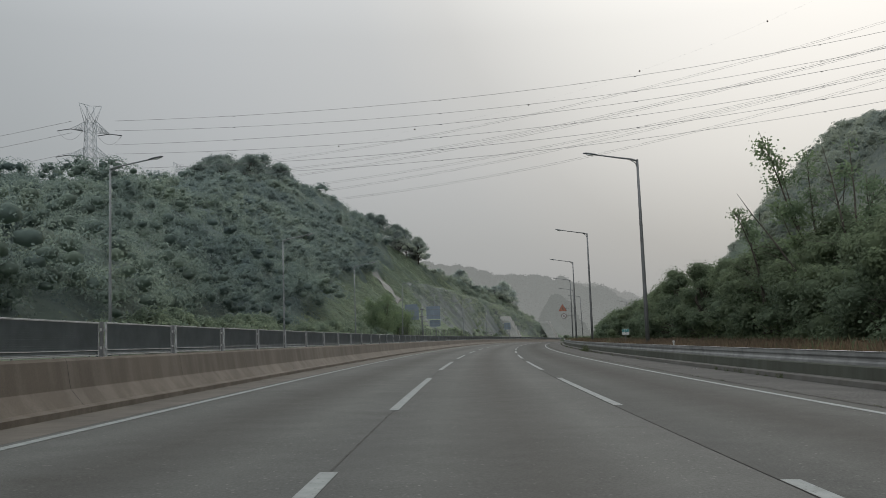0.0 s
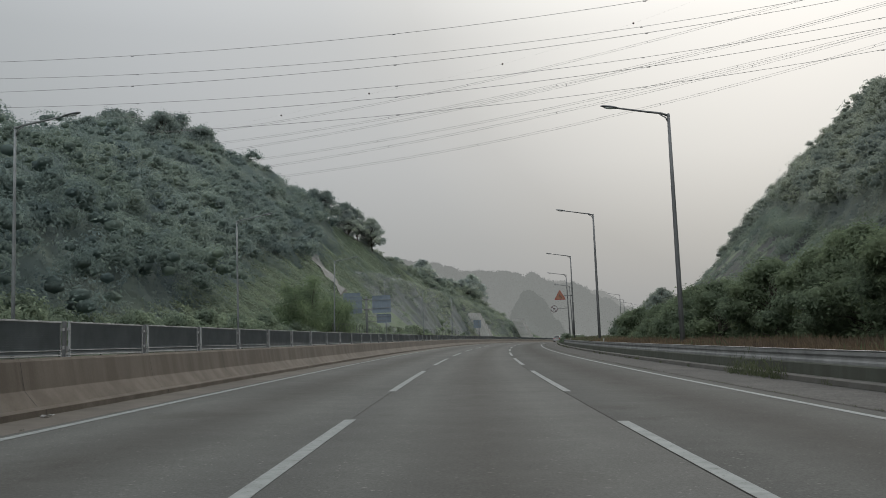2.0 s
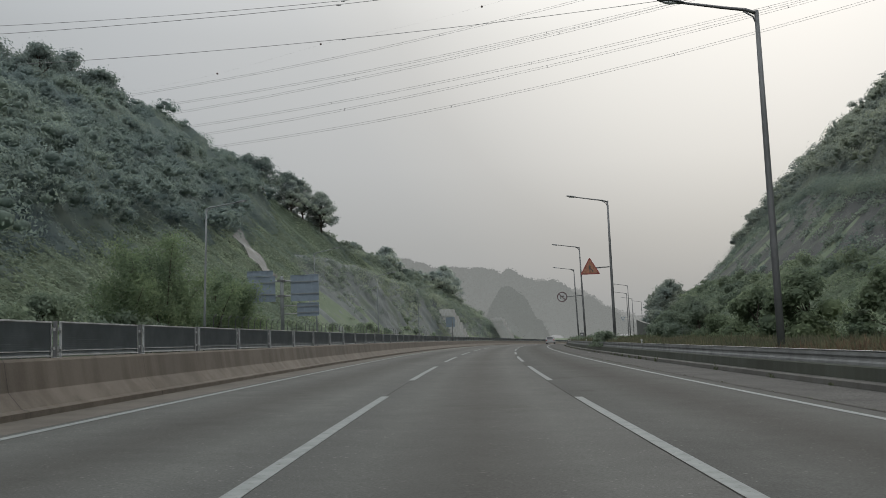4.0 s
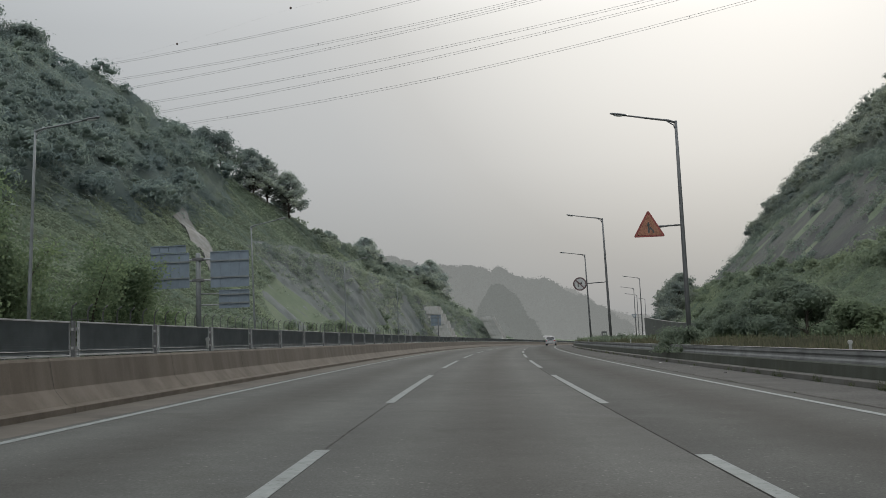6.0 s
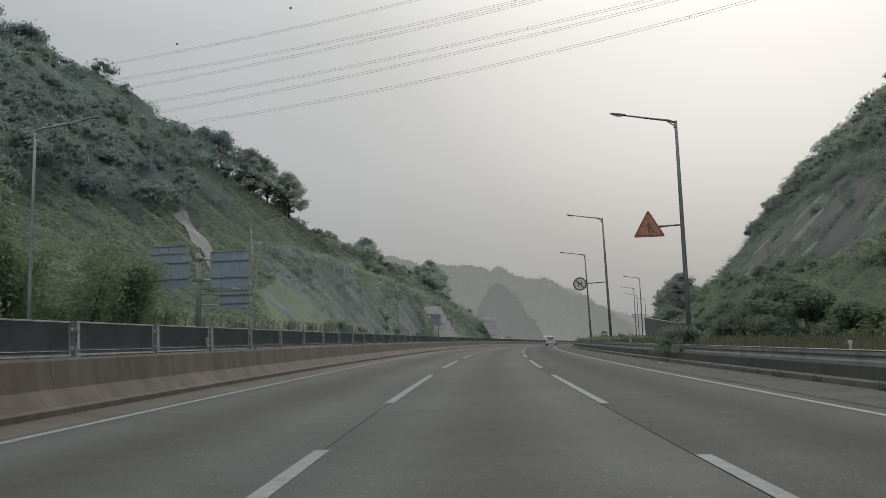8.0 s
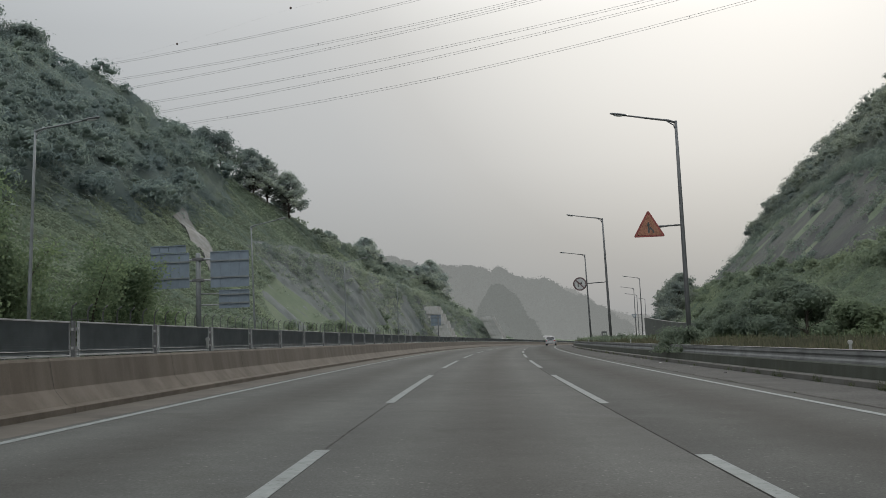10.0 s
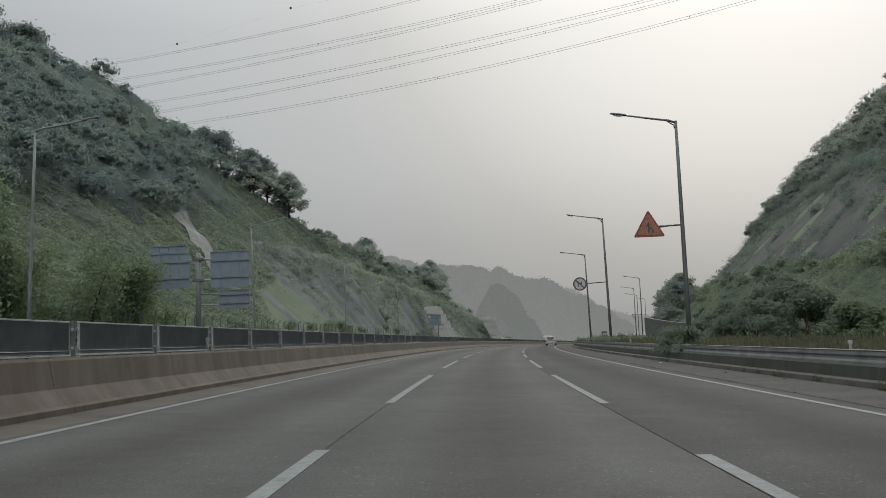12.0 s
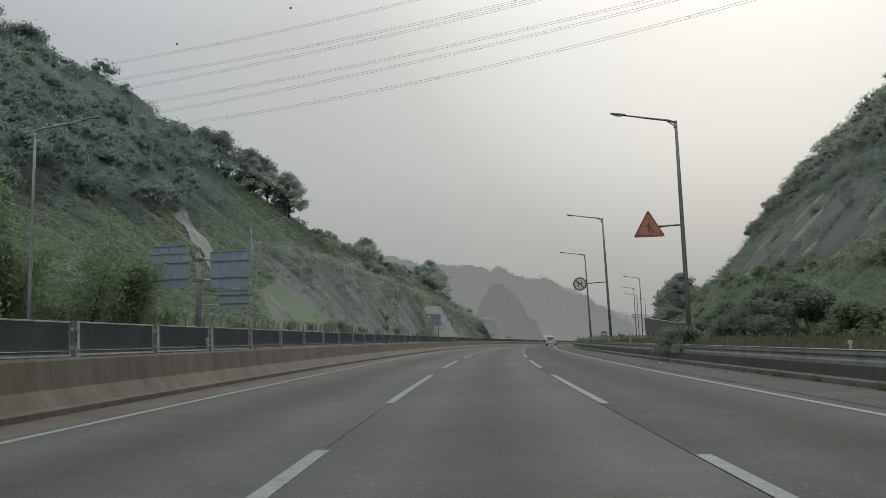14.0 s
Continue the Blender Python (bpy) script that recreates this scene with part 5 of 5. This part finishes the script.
tagged(leaf_mesh("rock_creepers", np.concatenate(P), 0.17, M_VINE_FAR, seed=33), "green creepers and tufts hanging on the rock face", "creepers", kind="stuff")

# stepped concrete chute on the slope
M_CHUTE = concrete("pale_concrete", (0.165, 0.168, 0.162), 0.7, 0.8)


def chute(u0, u1, n):
    ob = thing("drain_chute", "pale stepped concrete drain chute down the slope", "drain chute")
    for i in range(n):
        ua, ub = u0 + (u1 - u0) * i / n, u0 + (u1 - u0) * (i + 1.0) / n
        V = []
        for u, dh in ((ua, 0.45), (ub, 0.40)):
            c, w = chute_at(u)
            w = float(w) + 0.12 * math.sin(i * 2.3)
            for q in np.linspace(-1, 1, 7):
                V.append((u, float(c) + q * w, float(land_h(float(c) + q * w, u)) + dh))
        P = [at(s, u, h) for u, s, h in V] + [at(s, u, h - 1.2) for u, s, h in V]
        F = [(k, k + 1, k + 8, k + 7) for k in range(6)] + [(k, k + 14, k + 15, k + 1) for k in range(6)] + [(k + 7, k + 8, k + 22, k + 21) for k in range(6)] + [(0, 7, 21, 14), (6, 20, 27, 13)]
        mesh_object("step", P, F, M_CHUTE, ob)


chute(-49.0, -38.5, 19)


# block colour raised well above the other concrete to stand for haze
M_STEP = concrete("hazed_concrete", (0.30, 0.305, 0.295), 0.4, 0.6)


def stepped_wall(s, u0, h0, u1, h1, wide, n, label):
    """Stacked concrete blocks that step down the face of the rock."""
    ob = thing("stepped_wall", label, "retaining wall")
    for i in range(n):
        f = i / (n - 1)
        h, u = h0 + (h1 - h0) * f, u0 + (u1 - u0) * f
        bm = box(bmesh.new(), -wide / 2, wide / 2, -1.0, 5.0, -(h0 - h1) / n * 1.25, 0.0, 0.04)
        o = part("block", bm, M_STEP, ob)
        o.matrix_basis = spot(s, u, h, 2.0 * math.sin(i * 2.7)) @ pose(0, -0.12 * math.sin(i * 1.9), 0)
    return ob


stepped_wall(347, -28.2, 9.8, -24.4, 2.6, 3.2, 9, "pale stepped concrete blocks at the foot of the rock")
stepped_wall(424, -28.4, 9.6, -24.6, 2.2, 3.9, 12, "pale stepped concrete wall at the end of the rock")

# rock cut above the bench on the right
cs2, cf2 = np.arange(192, 397, 1.6), np.linspace(0, 1, 26)
V = np.zeros((len(cs2), len(cf2), 3))
for i, s in enumerate(cs2):
    ut = float(np.interp(min(wooded_right(s) - 1.0, 0.8 * top_right(s)), [float(hill_right(s, q)) for q in np.arange(38, 84, 1.0)], np.arange(38, 84, 1.0)))
    for j, f in enumerate(cf2):
        u = 38.2 + f * (ut - 38.2)
        q = 0.9 + 0.6 * noise.fractal(Vector((s * 0.06, f * 2.2, 5.5)), 1.0, 2.0, 5) + 0.5 * abs(noise.fractal(Vector((s * 0.16 + f * 1.5, f * 0.8, 1.5)), 1.0, 2.0, 3))
        edge = min(1, 9 * f, 9 * (1 - f), (s - 192) / 5, (396.8 - s) / 5)
        V[i, j] = at(s, u - 0.55 * (q + 0.8) * edge + 0.8, float(hill_right(s, u)) + float(crest_drop(s)) + 0.3 + 0.7 * edge - 1.6 * (1 - edge))
n2 = len(cf2)
# rock tone scaled down, so the cut's shade is in its colour
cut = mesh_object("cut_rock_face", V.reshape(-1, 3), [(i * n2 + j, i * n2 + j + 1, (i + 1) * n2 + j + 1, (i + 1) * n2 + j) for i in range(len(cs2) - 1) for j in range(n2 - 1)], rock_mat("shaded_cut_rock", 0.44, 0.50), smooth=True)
tagged(cut, "dark hazy rock of the steep cut above the slip road", "rock face", kind="structure")

P = []
rng = np.random.default_rng(37)
for i in range(len(cs2)):
    for j in range(n2 - 5, n2):
        P.append(V[i, j] + rng.normal(size=(60, 3)) * np.array([0.9, 0.8, 0.7]) + np.array([-0.4, 0, 0.3]))
for k in range(170):
    i, j = rng.integers(0, len(cs2)), min(n2 - 1, int(n2 * rng.uniform(0, 1) ** 0.7))
    w = rng.uniform(0.5, 1.6)
    d = rng.normal(size=(int(130 * w), 3)) * np.array([0.4 * w, 0.9 * w, 0.7 * w])
    d[:, 2] -= np.abs(d[:, 2]) * 0.5
    P.append(V[i, j] + d + np.array([-0.3, 0, 0.1]))
tagged(leaf_mesh("rock_tufts", np.concatenate(P), 0.17, M_SLOPE_HAZED, seed=37), "dull green tufts on the rock of the cut", "creepers", kind="stuff")

# retaining wall of the slip road
wall = sweep("retaining_wall", [(23.4, -0.3), (23.3, 3.0), (23.8, 3.0), (23.9, -0.3)], 196, 346, 3.0, concrete("dark_concrete", (0.075, 0.08, 0.078), 0.7), closed=True)
for k, v in enumerate(wall.data.vertices):
    if k % 4 in (1, 2):
        v.co.z += np.interp(196 + 3.0 * (k // 4), [196, 260, 330, 346], [-1.6, -0.3, 1.7, 1.9]) + 0.9 * float(crest_drop(196 + 3.0 * (k // 4)))
tagged(wall, "dark concrete retaining wall of the slip road", "retaining wall", kind="structure")


# ---- power lines ----
M_BALL = plain("weathered_ball", (0.07, 0.05, 0.042), 0.7)
def cable(name, label, f, x0, x1, y_of, r, group, twin=0.0):
    ob = thing(name, label, "power cable", group=group)
    for dy in ((-twin, twin) if twin else (0,)):
        bm = tube(bmesh.new(), [(x, y_of(x) + dy, f(x) + dy * 1.2) for x in np.linspace(x0, x1, 40)], [r] * 40, 5)
        part("conductor", bm, M_WIRE, ob)
    if twin:
        for x in np.arange(x0 + random.uniform(20, 60), x1, 52):
            part("spacer", tube(bmesh.new(), [(x, y_of(x) - twin, f(x) - 1.2 * twin), (x, y_of(x) + twin, f(x) + 1.2 * twin)], [0.07, 0.07], 6), M_POLE, ob)
    return ob


def parabola(za, zb, zc):
    """Through za at x = -100, zb at 0 and zc at 100."""
    a, b = (za + zc) / 2 - zb, (zc - za) / 2
    return lambda x: a * (x / 100) ** 2 + b * (x / 100) + zb


LINE_1 = [(69.7, 75.4, 88.6), (66.8, 71.2, 83.4), (62.5, 67.8, 80.0), (59.8, 63.8, 75.1), (55.3, 59.9, 71.1), (52.3, 56.6, 67.2)]
LINE_2 = [(80.2, 80.8, 90.0), (76.1, 75.3, 83.0), (71.8, 73.7, 82.5), (67.7, 68.2, 76.0), (64.0, 65.8, 75.0), (61.7, 61.0, 71.0)]


def near_cable(z, k0):
    """A cable of the near line, which slants towards the road on its way across the valley."""
    f = parabola(*z)
    ob = thing("power_cable", "thin grey high-voltage cable strung across the valley", "power cable", group="near power line")
    pts = []
    for x in np.linspace(-96, 200, 44):
        k = k0 - 0.0011 * x
        pts.append((x * k, (273 + 0.11 * x) * k, 1.07 + k * (f(x) - 1.07)))
    part("conductor", tube(bmesh.new(), pts, [0.042] * 44, 5), M_WIRE, ob)
    for j in range(5, 44, 9):
        q = Vector(pts[j])
        part("damper", tube(bmesh.new(), [q - Vector((0.3, 0, 0.12)), q + Vector((0.3, 0, -0.12))], [0.06, 0.06], 6), M_POLE, ob)


for i, z in enumerate(LINE_1):
    near_cable(z, 0.876 if i % 2 else 0.816)
for z in LINE_2:
    cable("power_cable", "twin grey high-voltage cable strung across the valley", parabola(*z), -112, 300, lambda x: 341 - 0.46 * x, 0.034, "far power line", 0.28)
for z in (70.0, 66.5, 60.5):
    cable("power_cable", "thin grey high-voltage cable running on behind the hill", lambda x, z=z: z * 0.96 + (x + 104) * 0.215 + ((x + 104) / 60) ** 2, -250, -104, lambda x: 251 + 0.1 * (x + 104), 0.048, "near power line")



def ball_y(x):
    return 330 - 0.40 * x + 0.40 * max(0.0, -10 - x)


shield = cable("shield_wire", "thin shield wire with orange warning balls above the cables", parabola(88, 81.5, 99), -112, 300, ball_y, 0.007, "far power line")
for x in (-41, -9.4, 32, 69, 108):
    bm = bmesh.new()
    bmesh.ops.create_uvsphere(bm, u_segments=12, v_segments=8, radius=0.29, matrix=Matrix.Translation((x, ball_y(x), parabola(88, 81.5, 99)(x))))
    part("warning_ball", bm, M_BALL, shield, "dark round warning ball")


def pylon(x, y, z0, height, label, turn, line):
    """A lattice mast with three pairs of bracket arms and a flared head; insulator strings lead off along the line's bearing."""
    ob = thing("pylon", label, "pylon", pose(x, y, z0, 0, 0, turn))
    away = Matrix.Rotation(radians(line - turn), 3, "Z") @ Vector((1, 0, 0))

    def half(z):
        return float(np.interp(z / height, [0, 0.45, 0.86, 1], [3.2, 1.5, 1.15, 1.1]))

    corners = ((-1, -1), (1, -1), (1, 1), (-1, 1))
    bm = bmesh.new()
    for sx, sy in corners:
        tube(bm, [(sx * half(z), sy * half(z), z) for z in (0, height * 0.45, height * 0.86)], [0.13, 0.11, 0.09], 5)
    levels = np.linspace(0, 0.86, 15) * height
    for za, zb in zip(levels, levels[1:]):
        for k in range(4):
            (ax, ay), (bx, by) = corners[k], corners[(k + 1) % 4]
            tube(bm, [(ax * half(za), ay * half(za), za), (bx * half(zb), by * half(zb), zb)], [0.055, 0.055], 4)
            tube(bm, [(bx * half(za), by * half(za), za), (ax * half(zb), ay * half(zb), zb)], [0.055, 0.055], 4)
            tube(bm, [(ax * half(zb), ay * half(zb), zb), (bx * half(zb), by * half(zb), zb)], [0.05, 0.05], 4)
    part("mast", bm, M_PYLON, ob)
    head = bmesh.new()
    z, top = 0.86 * height, height
    for sy in (-1, 1):
        tip = Vector((0, sy * 3.3, top))
        for sx in (-1, 1):
            tube(head, [(sx * 1.15, sy * 1.15, z), tip], [0.08, 0.05], 4)
            tube(head, [(sx * 1.15, -sy * 1.15, z), (0, sy * 1.6, top - 0.4), tip], [0.06, 0.05, 0.05], 4)
            tube(head, [(sx * 1.15, sy * 1.15, z), (0, sy * 0.8, top - 0.5)], [0.05, 0.05], 4)
    tube(head, [(0, -3.3, top), (0, 0, top - 0.5), (0, 3.3, top)], [0.06] * 3, 4)
    part("head", head, M_PYLON, ob)
    for f, reach in ((0.80, 5.6), (0.61, 6.1), (0.42, 6.5)):
        z = f * height
        h = half(z)
        for sy in (-1, 1):
            bm = bmesh.new()
            tip = Vector((0, sy * reach, z))
            for sx in (-1, 1):
                low, up = Vector((sx * h, sy * h, z)), Vector((sx * h, sy * h, z + 2.9))
                tube(bm, [low, tip], [0.08, 0.06], 4)
                tube(bm, [up, tip], [0.08, 0.06], 4)
                for q in (0.22, 0.45, 0.68):
                    tube(bm, [low.lerp(tip, q), up.lerp(tip, q)], [0.045, 0.045], 4)
                    tube(bm, [low.lerp(tip, q), up.lerp(tip, q - 0.22)], [0.045, 0.045], 4)
            arm = part("cross_arm", bm, M_PYLON, ob)
            for d in (-1, 1):
                part("insulator", tube(bmesh.new(), [tip, tip + away * d * 3.4 + Vector((0, 0, -0.5))], [0.13, 0.13], 7), M_POLE, arm)
            loop = [tip + away * q * 3.4 + Vector((0, 0, -0.5 - 2.6 * (1 - q * q))) for q in np.linspace(-1, 1, 11)]
            part("jumper", tube(bmesh.new(), loop, [0.035] * 11, 4), M_WIRE, arm)


pylon(-99, 251.5, 32.6, 39.4, "grey lattice steel pylon on the wooded hill", -47, 6)
pylon(-116, 394, 46, 38.0, "grey lattice steel pylon behind the hill crest", -25, -24)

# ---- far hills, as a backdrop of distance ----


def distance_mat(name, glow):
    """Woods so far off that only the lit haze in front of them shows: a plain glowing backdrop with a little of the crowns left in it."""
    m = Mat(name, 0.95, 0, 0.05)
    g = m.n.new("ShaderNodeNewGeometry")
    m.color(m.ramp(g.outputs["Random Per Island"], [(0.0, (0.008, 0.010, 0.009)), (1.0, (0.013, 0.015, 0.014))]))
    # an even emission takes the place of lit haze in front of the ridge
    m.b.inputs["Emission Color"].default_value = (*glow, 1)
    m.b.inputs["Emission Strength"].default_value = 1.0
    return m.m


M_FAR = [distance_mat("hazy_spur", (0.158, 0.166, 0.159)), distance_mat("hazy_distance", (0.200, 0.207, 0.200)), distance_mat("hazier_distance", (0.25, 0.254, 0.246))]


def far_hill(name, dist, crest, mat, seed, leaf):
    """A wooded ridge: crest is (bearing in degrees to the right of y, height) seen from the road."""
    rng = np.random.default_rng(seed)
    n, nj = 480, 14
    az = np.linspace(crest[0][0], crest[-1][0], n)
    top = np.interp(az, [c[0] for c in crest], [c[1] for c in crest])
    top = top + 0.015 * top * np.array([noise.fractal(Vector((a * 1.3, seed, 0)), 1, 2, 4) for a in az])
    f = np.linspace(0, 1, nj)
    step = dist * radians(az[-1] - az[0]) / n
    lump = np.zeros((n, nj))
    for k in range(int(n * step * 1.6)):
        i, j, r = rng.uniform(0, n), rng.uniform(0, 1.1), rng.uniform(0.005, 0.0125) * dist
        q = (((np.arange(n) - i) * step)[:, None] / r) ** 2 + ((f - j)[None, :] * np.maximum(top, 8)[:, None] / (1.3 * r)) ** 2
        lump = np.maximum(lump, np.sqrt(np.clip(1 - q, 0, 1)) * r * rng.uniform(0.7, 1.1))
    away = dist + f[None, :] * top[:, None] * 1.1 - 0.8 * lump
    V = np.stack([7 + away * np.sin(np.radians(az))[:, None], 125 + away * np.cos(np.radians(az))[:, None], -3 + (top[:, None] + 3) * f[None, :] + 0.9 * lump * np.clip(top / 6, 0, 1)[:, None]], -1)
    ob = mesh_object(name, V.reshape(-1, 3).tolist(), [(i * nj + j, (i + 1) * nj + j, (i + 1) * nj + j + 1, i * nj + j + 1) for i in range(n - 1) for j in range(nj - 1)], mat, smooth=True)
    tagged(ob, "pale wooded ridge dissolving in haze", "hills", kind="structure")
    m = int(n * step * 130)
    i, j, a, b = rng.integers(0, n - 1, m), (rng.uniform(0, 1, m) ** 0.6 * (nj - 1)).astype(int), rng.uniform(0, 1, (m, 1)), rng.uniform(0, 1, (m, 1))
    j1 = np.minimum(j + 1, nj - 1)
    P = (V[i, j] * (1 - a) + V[i + 1, j] * a) * (1 - b) + (V[i, j1] * (1 - a) + V[i + 1, j1] * a) * b
    leaf_mesh("crowns", P + rng.normal(size=(m, 3)) * 0.9 * leaf, leaf, mat, ob, seed=seed)


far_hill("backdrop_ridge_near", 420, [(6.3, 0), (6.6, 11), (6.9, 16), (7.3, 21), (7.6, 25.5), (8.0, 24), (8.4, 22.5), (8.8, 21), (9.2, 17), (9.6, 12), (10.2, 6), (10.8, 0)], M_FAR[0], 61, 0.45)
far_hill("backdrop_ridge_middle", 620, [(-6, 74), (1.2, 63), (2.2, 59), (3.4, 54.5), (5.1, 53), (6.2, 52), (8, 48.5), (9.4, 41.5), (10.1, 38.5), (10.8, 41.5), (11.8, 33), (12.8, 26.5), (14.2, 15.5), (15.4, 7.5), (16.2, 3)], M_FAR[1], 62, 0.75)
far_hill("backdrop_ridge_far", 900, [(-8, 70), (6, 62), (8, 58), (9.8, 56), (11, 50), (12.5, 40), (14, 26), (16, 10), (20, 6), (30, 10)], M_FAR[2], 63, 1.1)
